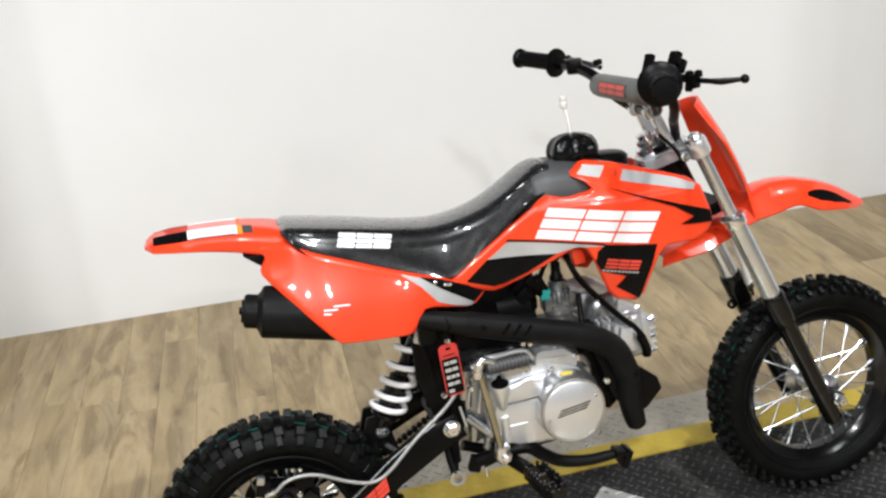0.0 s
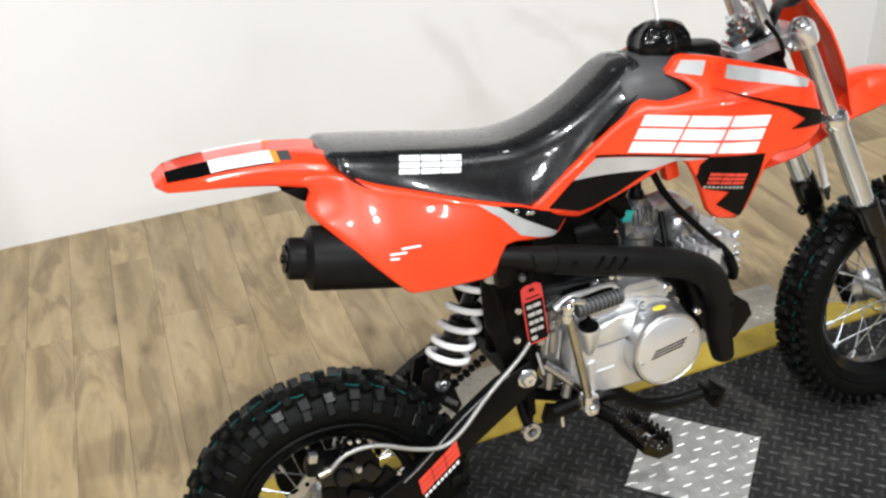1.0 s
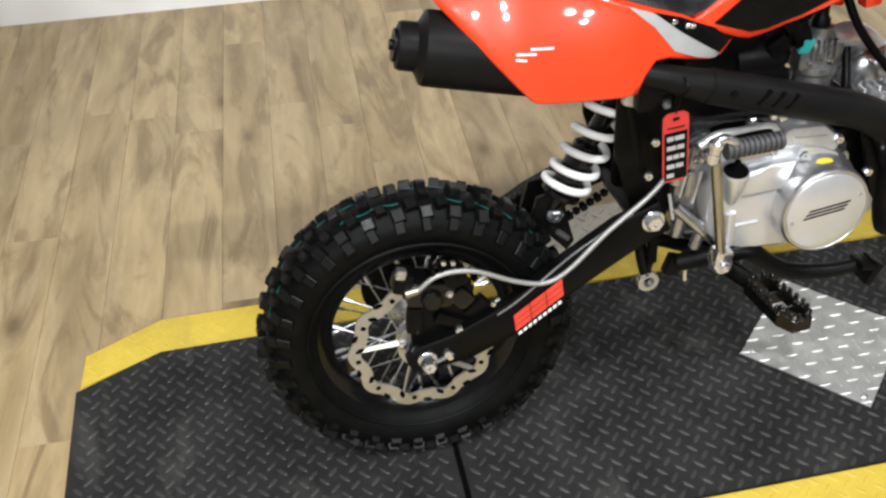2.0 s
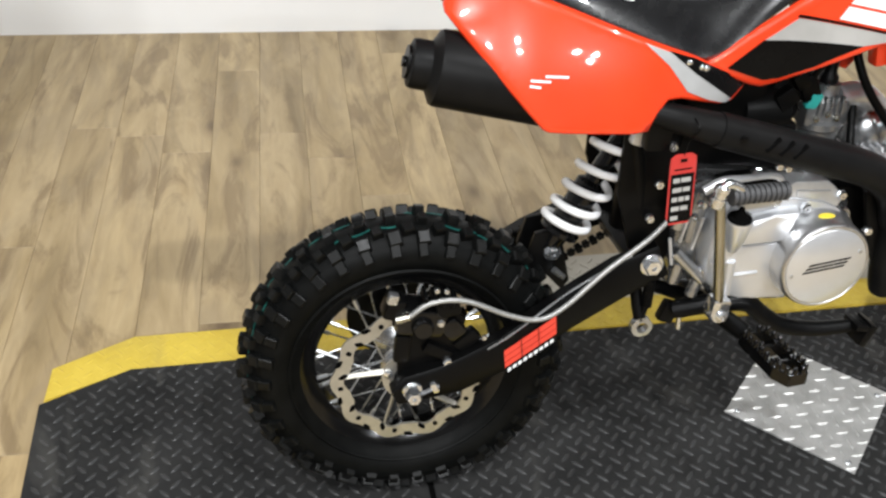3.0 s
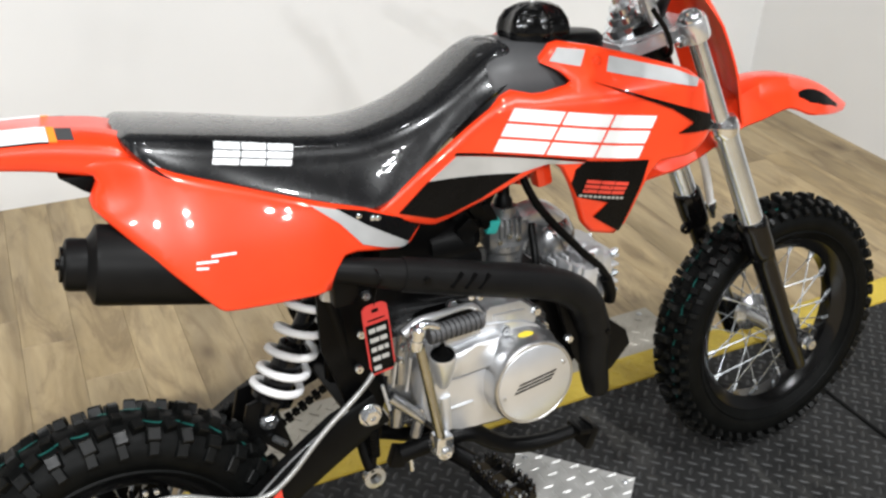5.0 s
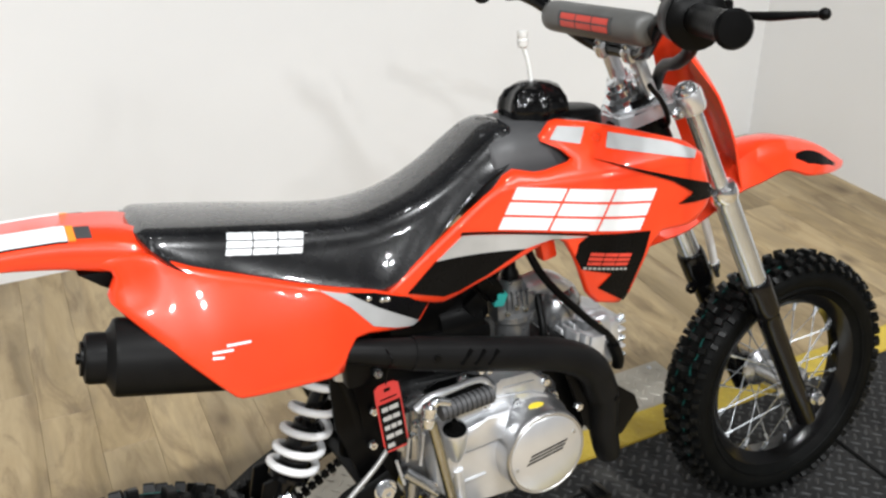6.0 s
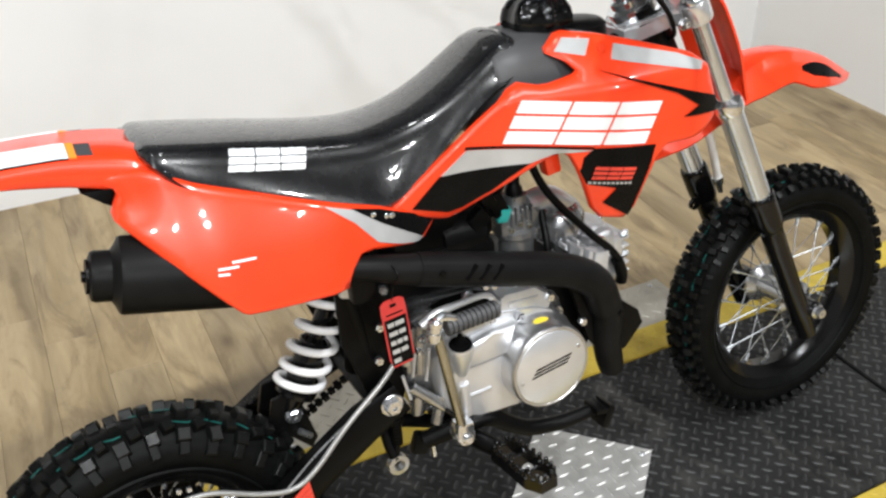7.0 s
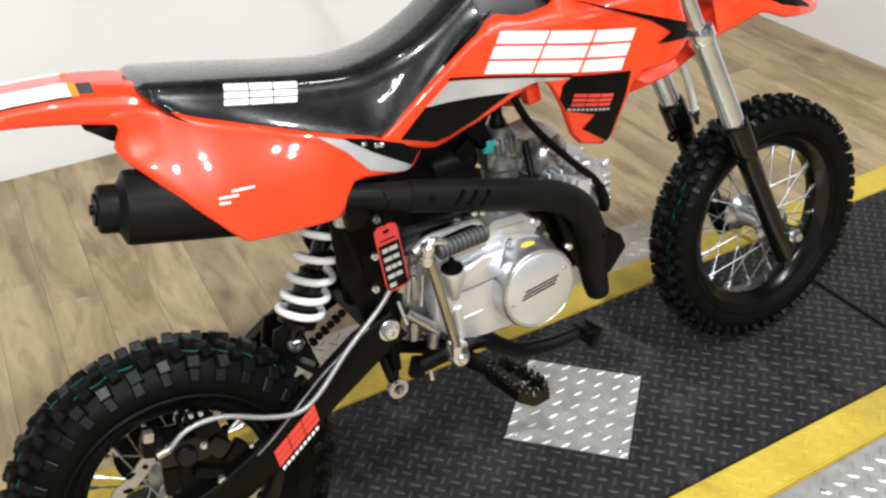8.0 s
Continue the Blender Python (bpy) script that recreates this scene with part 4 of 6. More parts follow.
part("heat_deflector", bm, BLACK, bike)
for u, v, w, r in ((0.425, -0.092, 0.476, 0.0078), (0.487, -0.116, 0.435, 0.0070), (0.444, -0.105, 0.489, 0.0048), (0.456, -0.105, 0.486, 0.0048), (0.537, -0.108, 0.446, 0.0062), (0.592, -0.102, 0.388, 0.0062), (0.350, -0.110, 0.446, 0.0055), (0.345, -0.108, 0.428, 0.0050)):
    bolt(engine, u, v, w, r, 0.010, CHROME, False)
# cylinder, fins and head
bm = bmesh.new()
tube(bm, [(0.555, 0, 0.425), (0.69, 0, 0.434)], 0.036, 24, 0)
cyl = part("cylinder", bm, FINS, engine, "silver finned cylinder")
for k in range(5):
    bm = bmesh.new()
    block(bm, pose(0.592 + 0.0105 * k, 0, 0.428 + 0.0008 * k, 0, -4, 0), (0.0036, 0.090, 0.088), 0.0012, 1)
    part("fin", bm, FINS, cyl)
for u, wide, v in ((0.617, 0.007, -0.056), (0.630, 0.008, -0.060), (0.650, 0.024, -0.058)):
    bm = bmesh.new()
    block(bm, pose(u, v, 0.452 - (u - 0.617) * 0.4, 0, 8, 0), (wide, 0.026, 0.046), 0.003)
    part("tensioner_plate", bm, FINS, cyl)
bm = bmesh.new()
block(bm, pose(0.676, 0, 0.432, 0, -4, 0), (0.048, 0.086, 0.086), 0.014, 3)
lathe(bm, [(0.027, 0.0), (0.027, 0.012), (0.022, 0.017), (0.0005, 0.018)], along((0.672, 0, 0.466), (0.25, -0.1, 0.95)), 28)
lathe(bm, [(0.021, 0.0), (0.021, 0.010), (0.017, 0.014), (0.0005, 0.014)], at_side(0.674, -0.040, 0.425), 28)
head = part("cylinder_head", bm, FINS, engine, "silver cylinder head")
bm = bmesh.new()
block(bm, pose(0.704, 0, 0.424, 0, -6, 0), (0.024, 0.074, 0.070), 0.009)
part("head_cover", bm, SATIN, head)
for k in range(5):
    bm = bmesh.new()
    block(bm, pose(0.718, 0, 0.396 + 0.0135 * k, 0, -6, 0), (0.018, 0.068, 0.0048), 0.0012, 1)
    part("fin", bm, FINS, head)
for v in (-0.032, 0.032):
    for w in (0.396, 0.424, 0.455):
        bm = bmesh.new()
        lathe(bm, [(0.0055, 0), (0.0055, 0.009), (0.0036, 0.0105), (0.0036, 0.0125), (0.0005, 0.0132)], along((0.712, v, w), (0.97, 0, 0.12 if w < 0.45 else 0.5)), 6)
        part("head_nut", bm, FORK, head, sharp=25)
bolt(head, 0.664, -0.046, 0.470, 0.006, 0.010, CHROME, False)
bm = bmesh.new()
lathe(bm, [(0.034, -0.03), (0.037, -0.010), (0.036, 0.008), (0.031, 0.024), (0.019, 0.035), (0.0005, 0.039)], along((0.630, 0.004, 0.487), (0.35, 0, 0.94)), 32)
part("inlet_chamber", bm, CAST, engine)

# carburettor and inlet
bm = bmesh.new()
lathe(bm, [(0.017, -0.060), (0.0225, -0.056), (0.0245, -0.048), (0.0245, -0.020), (0.0285, -0.016), (0.0285, -0.008), (0.021, -0.004), (0.019, 0.022), (0.017, 0.026), (0.017, 0.042), (0.0005, 0.043)], Matrix.Translation((0.546, -0.016, 0.516)), 28)
block(bm, pose(0.546, -0.016, 0.520), (0.062, 0.036, 0.032), 0.006)
for k in range(5):
    block(bm, pose(0.530 + 0.008 * k, -0.034, 0.532), (0.0025, 0.008, 0.026), 0.0008, 1)
carb = part("carburettor", bm, CARB, engine, "grey carburettor")
bm = bmesh.new()
lathe(bm, [(0.0125, 0), (0.0125, 0.010), (0.0090, 0.016), (0.0085, 0.034), (0.004, 0.038)], Matrix.Translation((0.546, -0.016, 0.556)), 20)
part("throttle_top", bm, BLACK, carb)
bm = bmesh.new()
block(bm, pose(0.514, -0.042, 0.545, 20, 10, 0), (0.016, 0.012, 0.022), 0.003)
part("connector", bm, TEAL, carb, "teal plug")
bm = bmesh.new()
for k in range(3):
    lathe(bm, [(0.0035, 0), (0.0035, 0.004), (0.0005, 0.005)], at_side(0.528 + 0.014 * k, -0.036, 0.516 + 0.006 * (k % 2)), 10)
part("carb_screws", bm, BRASSY, carb)
bm = bmesh.new()
tube(bm, [(0.565, -0.012, 0.535), (0.605, -0.008, 0.535), (0.645, 0, 0.505)], 0.017, 16)
part("inlet_pipe", bm, SATIN, engine)
bm = bmesh.new()
lathe(bm, [(0.030, -0.035), (0.044, -0.030), (0.046, 0.0), (0.044, 0.030), (0.030, 0.036), (0.02, 0.05)], along((0.452, -0.012, 0.528), (1, 0, 0.05)), 36)
block(bm, pose(0.40, 0.0, 0.53), (0.10, 0.10, 0.12), 0.018)
part("air_filter", bm, BLACK, bike, "black air filter housing")
bm = bmesh.new()
block(bm, pose(0.504, -0.038, 0.562, 0, -25, 0), (0.024, 0.022, 0.034), 0.004)
block(bm, pose(0.487, -0.045, 0.574, 0, -35, 0), (0.018, 0.020, 0.022), 0.003)
block(bm, pose(0.471, -0.047, 0.552, 0, -35, 0), (0.026, 0.022, 0.024), 0.003)
block(bm, pose(0.484, -0.036, 0.560, 0, -30, 0), (0.044, 0.014, 0.040), 0.003)
part("coil_connector", bm, BLACK, bike)
# cables
for pts, r in (([(0.555, -0.03, 0.625), (0.575, -0.055, 0.565), (0.633, -0.066, 0.495), (0.668, -0.066, 0.460), (0.684, -0.066, 0.436), (0.691, -0.064, 0.410)], 0.0056), ([(0.680, -0.066, 0.440), (0.690, -0.064, 0.415), (0.692, -0.060, 0.400)], 0.0088), ([(0.542, -0.012, 0.59), (0.545, -0.03, 0.625), (0.56, -0.05, 0.65)], 0.0045), ([(0.50, -0.04, 0.560), (0.515, -0.05, 0.60), (0.54, -0.05, 0.64)], 0.0045), ([(0.58, -0.03, 0.53), (0.575, -0.05, 0.49), (0.572, -0.06, 0.45)], 0.0055), ([(0.53, -0.05, 0.60), (0.56, -0.065, 0.632), (0.585, -0.06, 0.628), (0.56, -0.05, 0.610)], 0.003)):
    bm = bmesh.new()
    tube(bm, pts, r, 10)
    part("cable", bm, BLACK, bike)
bm = bmesh.new()
block(bm, pose(0.566, -0.075, 0.618, 0, -10, 0), (0.022, 0.02, 0.034), 0.004)
part("red_bracket", bm, RED, bike)

# --- kick starter ---
bm = bmesh.new()
tube(bm, [(0.353, -0.148, 0.478), (0.362, -0.150, 0.420), (0.380, -0.150, 0.312)], [0.0062, 0.0066, 0.0066], 14, 4)
kick = part("kick_starter", bm, BRASSY, bike, "folded kick-start lever of plated steel")
bm = bmesh.new()
lathe(bm, [(0.012, -0.016), (0.014, -0.012), (0.014, 0.006), (0.011, 0.010), (0.0005, 0.010)], at_side(0.381, -0.146, 0.309), 16)
block(bm, pose(0.380, -0.146, 0.318, 0, 6, 0), (0.024, 0.022, 0.026), 0.005)
part("kick_boss", bm, CHROME, kick)
bolt(kick, 0.381, -0.157, 0.309, 0.006, 0.006)
bm = bmesh.new()
lathe(bm, [(0.0080, -0.016), (0.0095, -0.012), (0.0095, -0.004), (0.0080, -0.003), (0.0080, 0.003), (0.0095, 0.004), (0.0095, 0.010), (0.0070, 0.013), (0.0005, 0.0135)], along((0.352, -0.150, 0.476), (0.2, 0, 1)), 16)
tube(bm, [(0.352, -0.150, 0.480), (0.360, -0.151, 0.490), (0.374, -0.148, 0.484), (0.384, -0.145, 0.475)], 0.0060, 10)
part("kick_knuckle", bm, CHROME, kick)
bm = bmesh.new()
d = Vector((0.075, 0.0, 0.004))
prof = []
for k in range(11):
    t = k / 10
    prof += [(0.0115, t * 0.066), (0.0115, t * 0.066 + 0.0035), (0.0092, t * 0.066 + 0.004), (0.0092, t * 0.066 + 0.0062)]
lathe(bm, prof, along((0.369, -0.145, 0.4705), d), 18)
# black rubber given a grey colour that paints in its reflections
part("kick_rubber", bm, GREY, kick, "ribbed black rubber sleeve")

# --- brake pedal and footrests ---
bm = bmesh.new()
tube(bm, [(0.345, -0.10, 0.285), (0.395, -0.118, 0.303), (0.430, -0.124, 0.305), (0.458, -0.126, 0.284), (0.490, -0.128, 0.265), (0.540, -0.130, 0.256), (0.592, -0.132, 0.258)], [0.012, 0.0135, 0.0135, 0.0125, 0.0115, 0.0105, 0.009], 12, 6, 0.75)
pedal = part("brake_pedal", bm, BLACK, bike, "black rear brake pedal")
bm = bmesh.new()
block(bm, pose(0.605, -0.134, 0.250, 0, 24, 0), (0.012, 0.034, 0.034), 0.003)
block(bm, pose(0.598, -0.134, 0.262, 0, 10, 0), (0.026, 0.032, 0.008), 0.002)
for k in range(3):
    block(bm, pose(0.590 + 0.009 * k, -0.134, 0.2665 - 0.0015 * k), (0.003, 0.030, 0.003), 0.0006, 1)
part("pedal_pad", bm, BLACK, pedal)


bm = bmesh.new()
block(bm, pose(0.344, -0.088, 0.275, 0, 20, 0), (0.022, 0.016, 0.030), 0.004)
part("pedal_stop", bm, BLACK, pedal)
bm = bmesh.new()
block(bm, pose(0.37, -0.090, 0.279, 0, -15, 0), (0.026, 0.018, 0.018), 0.004)
part("pedal_pivot", bm, BLACK, pedal)
bm = bmesh.new()
tube(bm, [(0.361, -0.090, 0.265), (0.362, -0.090, 0.247)], [0.0030, 0.0036], 10, 0)
part("adjuster_screw", bm, CHROME, pedal, "bright adjuster screw")


def footrest(side):
    bm = bmesh.new()
    tube(bm, [(0.385, side * 0.075, 0.288), (0.400, side * 0.12, 0.286), (0.420, side * 0.162, 0.280)], 0.012, 12)
    peg = part("footrest", bm, BLACK, bike, "black toothed steel footrest")
    bm = bmesh.new()
    f = Matrix.Translation((0.433, side * 0.208, 0.277)) @ Matrix.Rotation(radians(-7 * side), 4, "Z")
    out = [(-0.017, -0.045), (0.015, -0.045), (0.019, 0.026), (0.012, 0.045), (-0.010, 0.045), (-0.019, 0.026)]
    n = len(out)
    for i in range(n):
        a, b = out[i], out[(i + 1) % n]
        pa, pb = Vector((a[0], -side * -a[1] if side > 0 else -a[1], 0)), Vector((b[0], -side * -b[1] if side > 0 else -b[1], 0))
        dlt = pb - pa
        block(bm, f @ Matrix.Translation((pa + pb) / 2) @ Matrix.Rotation(math.atan2(dlt.y, dlt.x), 4, "Z"), (dlt.length + 0.004, 0.005, 0.018), 0.001, 1)
        for k in range(max(2, int(dlt.length / 0.011))):
            q = pa + dlt * ((k + 0.5) / max(2, int(dlt.length / 0.011)))
            block(bm, f @ Matrix.Translation(q + Vector((0, 0, 0.012))) @ Matrix.Rotation(math.atan2(dlt.y, dlt.x), 4, "Z"), (0.0055, 0.0055, 0.012), 0.0014, 1)
    for y in (-0.018, 0.014):
        block(bm, f @ Matrix.Translation((0, y, 0)), (0.040, 0.005, 0.018), 0.001, 1)
        for x in (-0.01, 0.01):
            block(bm, f @ Matrix.Translation((x, y, 0.011)), (0.006, 0.005, 0.008), 0.0012, 1)
    part("toothed_frame", bm, GLOSS, peg)


both(footrest)
bm = bmesh.new()
tube(bm, [(0.39, -0.08, 0.285), (0.39, 0.08, 0.285)], 0.012, 12, 0)
part("footrest_bar", bm, BLACK, bike)

# --- exhaust ---
bm = bmesh.new()
M0, M1 = Vector((-0.004, -0.075, 0.6225)), Vector((0.205, -0.088, 0.578))
lathe(bm, [(0.006, 0.006), (0.012, 0.004), (0.020, 0.0), (0.026, 0.002), (0.0275, 0.006), (0.0275, 0.022), (0.033, 0.026), (0.041, 0.030), (0.0425, 0.034), (0.0425, 0.165), (0.034, 0.195), (0.022, 0.215)], along(M0, M1 - M0), 44)
muffler = part("muffler", bm, MATTE, bike, "matt black oval muffler with end cap")
bm = bmesh.new()
lathe(bm, [(0.0185, -0.003), (0.0185, 0.003), (0.010, 0.005), (0.0005, 0.005)], along(M0, M1 - M0), 24)
lathe(bm, [(0.006, -0.007), (0.0065, 0.0), (0.0005, 0.001)], along(M0, M1 - M0), 12)
part("end_cap", bm, BLACK, muffler)
bm = bmesh.new()
tube(bm, [(0.20, -0.086, 0.576), (0.275, -0.116, 0.567), (0.35, -0.126, 0.547), (0.46, -0.127, 0.515), (0.55, -0.126, 0.487), (0.602, -0.121, 0.452), (0.628, -0.114, 0.400), (0.633, -0.107, 0.345), (0.641, -0.102, 0.310), (0.647, -0.099, 0.290), (0.649, -0.098, 0.281)], [0.013, 0.0145, 0.0195, 0.0205, 0.0205, 0.0215, 0.0215, 0.0205, 0.0195, 0.0175, 0.0085], 22, 7)
pipe = part("exhaust_pipe", bm, MATTE, bike, "matt black exhaust pipe with heat shield")
bm = bmesh.new()
slab(bm, [(0.640, 0.405), (0.660, 0.398), (0.690, 0.373), (0.698, 0.350), (0.669, 0.319), (0.652, 0.312), (0.636, 0.330)], -0.104, -0.094, 0.002)
slab(bm, [(0.575, 0.445), (0.61, 0.44), (0.632, 0.33), (0.620, 0.33), (0.600, 0.36)], -0.108, -0.098, 0.002)
part("pipe_guard", bm, BLACK, pipe)
bm = bmesh.new()
slab(bm, [(0.556, 0.438), (0.612, 0.442), (0.632, 0.340), (0.606, 0.318), (0.578, 0.332)], -0.078, -0.056, 0.003)
part("inner_guard", bm, BLACK, pipe)
bm = bmesh.new()
tube(bm, [(0.345, -0.1255, 0.5485), (0.46, -0.127, 0.515), (0.55, -0.126, 0.487), (0.602, -0.121, 0.452), (0.626, -0.1145, 0.405)], [0.0208, 0.0222, 0.0222, 0.0232, 0.0230], 24, 7)
part("heat_shield", bm, MATTE, pipe)
# raised black bars stand in for the shade inside the shield's slots
for k in range(3):
    bm = bmesh.new()
    u = 0.408 + 0.018 * k
    w = 0.531 - 0.0052 * k
    tube(bm, [(u - 0.008, -0.1478, w - 0.004), (u + 0.008, -0.1462, w + 0.011)], 0.0027, 8, 0, 0.7)
    part("shield_slot_shade", bm, VOID, pipe)
bm = bmesh.new()
lathe(bm, [(0.0045, 0), (0.0045, 0.002), (0.0005, 0.003)], at_side(0.370, -0.1470, 0.544), 10)
part("shield_screw", bm, BLACK, pipe)
bm = bmesh.new()
lathe(bm, [(0.0045, 0), (0.0045, 0.002), (0.0005, 0.003)], at_side(0.636, -0.1355, 0.400), 10)
part("shield_screw", bm, BLACK, pipe)
bm = bmesh.new()
tube(bm, [(0.30, -0.10, 0.575), (0.255, -0.07, 0.575)], 0.006, 8, 0)
block(bm, pose(0.282, -0.108, 0.545, 0, 0, 0), (0.03, 0.02, 0.05), 0.004)
part("pipe_clamp", bm, BLACK, pipe)
bm = bmesh.new()
block(bm, pose(0.277, -0.074, 0.527, 0, 18, 0), (0.018, 0.014, 0.034), 0.004)
part("link_bracket", bm, FINS, pipe, "bare metal bracket")

# --- seat ---
ST = [(0.074, 0.737, 0.73, 0.047, 0.058), (0.086, 0.741, 0.717, 0.0635, 0.083), (0.11, 0.738, 0.695, 0.0705, 0.095), (0.15, 0.731, 0.68, 0.0731, 0.1), (0.2, 0.722, 0.66, 0.0731, 0.1), (0.25, 0.712, 0.642, 0.0722, 0.099), (0.3, 0.704, 0.626, 0.0705, 0.096), (0.335, 0.701, 0.617, 0.0687, 0.092), (0.37, 0.704, 0.630, 0.0661, 0.087), (0.41, 0.714, 0.660, 0.0609, 0.082), (0.45, 0.732, 0.688, 0.0566, 0.077), (0.49, 0.757, 0.715, 0.0539, 0.074), (0.515, 0.772, 0.726, 0.0522, 0.072), (0.535, 0.777, 0.738, 0.0487, 0.068), (0.549, 0.77, 0.748, 0.04, 0.056)]


def seat_half(wt, wl, ht, hl):
    """Half of the seat's section, from the middle of its top round the shoulder to its foot."""
    d = wt - wl
    e = min(0.026, d * 0.36)
    return [(0, wt + 0.002), (ht * 0.45, wt + 0.0005), (ht * 0.72, wt - e * 0.09), (ht * 0.87, wt - e * 0.24), (ht * 0.96, wt - e * 0.46), (ht + (hl - ht) * 0.10, wt - e * 0.78), (ht + (hl - ht) * 0.26, wt - e * 1.15 if d * 0.5 > e * 1.15 else wt - d * 0.62), (ht + (hl - ht) * 0.62, wl + d * 0.22), (hl, wl + 0.005), (hl * 0.97, wl), (hl * 0.5, wl)]


def seat_ring(u, wt, wl, ht, hl):
    half = seat_half(wt, wl, ht, hl)
    return [(u, -v, w) for v, w in half] + [(u, v, w) for v, w in half[:0:-1]]


smooth_st = spline([(a, b, c) for a, b, c, _, _ in ST], 4)
widths = spline([(a, d, e) for a, _, _, d, e in ST], 4)
bm = bmesh.new()
loft(bm, [seat_ring(p.x, p.y, p.z, q.y, q.z) for p, q in zip(smooth_st, widths)])
seat = part("seat", bm, SEAT, bike, "glossy black vinyl seat with a white logo mark", sharp=60)


def seat_side(u, w):
    p, q = min(zip(smooth_st, widths), key=lambda k: abs(k[0].x - u))
    side = seat_half(p.y, p.z, q.y, q.z)[8:2:-1]
    return float(np.interp(w, [k[1] for k in side], [k[0] for k in side]))


for s in (-1, 1):
    for o in mark_shapes((0.158, 0.703), (0.086, -0.018), (0.008, 0.0195), 0.07):
        part("logo_bar", panel(o, seat_side, s, 0.001, 0.0018, 0, step=0.005), D_WHITE, seat)

# --- tank ---
TK = [(0.488, 0.752, 0.66, 0.052), (0.505, 0.768, 0.64, 0.070), (0.53, 0.774, 0.63, 0.074), (0.57, 0.774, 0.63, 0.077), (0.62, 0.770, 0.63, 0.080), (0.66, 0.762, 0.63, 0.080), (0.70, 0.742, 0.64, 0.075), (0.735, 0.715, 0.65, 0.060)]
bm = bmesh.new()
rings = []
for p in spline([(a, b, c) for a, b, c, _ in TK], 4):
    hw = float(np.interp(p.x, [k[0] for k in TK], [k[3] for k in TK]))
    half = [(0, p.y), (hw * 0.5, p.y - 0.002), (hw * 0.8, p.y - 0.012), (hw * 0.96, p.y - 0.030), (hw, p.y - 0.05), (hw * 0.95, p.z + 0.01), (hw * 0.6, p.z)]
    rings.append([(p.x, -v, w) for v, w in half] + [(p.x, v, w) for v, w in half[:0:-1]])
loft(bm, rings)
tank = part("fuel_tank", bm, GREY, bike, "charcoal plastic fuel tank", sharp=60)
bm = bmesh.new()
lathe(bm, [(0.041, 0.0), (0.0435, 0.006), (0.0435, 0.014), (0.041, 0.024), (0.034, 0.0345), (0.023, 0.0405), (0.011, 0.043), (0.0005, 0.0435)], Matrix.Translation((0.602, 0, 0.772)), 64, lambda a, q: 1 + (0.10 * max(-0.55, math.cos(7 * a)) if 0.003 < q < 0.037 else 0.05 * math.cos(7 * a) if q < 0.043 else 0))
cap = part("fuel_cap", bm, GLOSS, tank, "black scalloped fuel cap", sharp=50)
bm = bmesh.new()
lathe(bm, [(0.040, -0.02), (0.039, 0.000), (0.032, 0.006), (0.016, 0.008), (0.0005, 0.0085)], Matrix.Translation((0.662, 0, 0.765)), 36)
part("filler_collar", bm, BLACK, tank)
bm = bmesh.new()
tube(bm, [(0.600, 0, 0.812), (0.598, 0.003, 0.84), (0.594, 0.008, 0.862)], 0.0030, 10)
vent = part("vent_tube", bm, CLEAR, tank, "milky vent tube on the cap")
bm = bmesh.new()
lathe(bm, [(0.0045, 0), (0.0070, 0.002), (0.0076, 0.010), (0.0062, 0.012), (0.0072, 0.014), (0.0066, 0.021), (0.0005, 0.022)], Matrix.Translation((0.594, 0.008, 0.858)), 12)
part("vent_tip", bm, CLEAR, tank)


# --- shrouds ---
def shroud_at(u, w):
    h = 0.0915 + 0.0405 * ease((u - 0.44) / 0.22) - 0.02 * ease((u - 0.74) / 0.09)
    h -= 0.007 * math.exp(-((u - 0.642) / 0.011) ** 2) * ease((w - 0.722) / 0.02)
    return h - 1.0 * max(0.0, w - 0.715) - 0.2 * max(0.0, 0.60 - w)


SHROUD = [(0.564, 0.757), (0.593, 0.777), (0.635, 0.769), (0.677, 0.758), (0.777, 0.725), (0.808, 0.652), (0.797, 0.633), (0.769, 0.620), (0.700, 0.622), (0.663, 0.526), (0.610, 0.540), (0.575, 0.630), (0.560, 0.642), (0.543, 0.634), (0.488, 0.607), (0.432, 0.586), (0.408, 0.581), (0.352, 0.602), (0.336, 0.612), (0.350, 0.622), (0.376, 0.640), (0.452, 0.690), (0.514, 0.732), (0.548, 0.724), (0.595, 0.732), (0.586, 0.744)]
SHROUD = cut_corners(SHROUD, 1, 0.16)


def decal(outline, height, base, material, parent, side, label="", roll=0.006, name="decal"):
    lift = 0.0021 if material is D_BLACK else 0.0016
    return part(name, panel(outline, height, side, 0.0014, lift, roll, base, 0.006), material, parent, label)


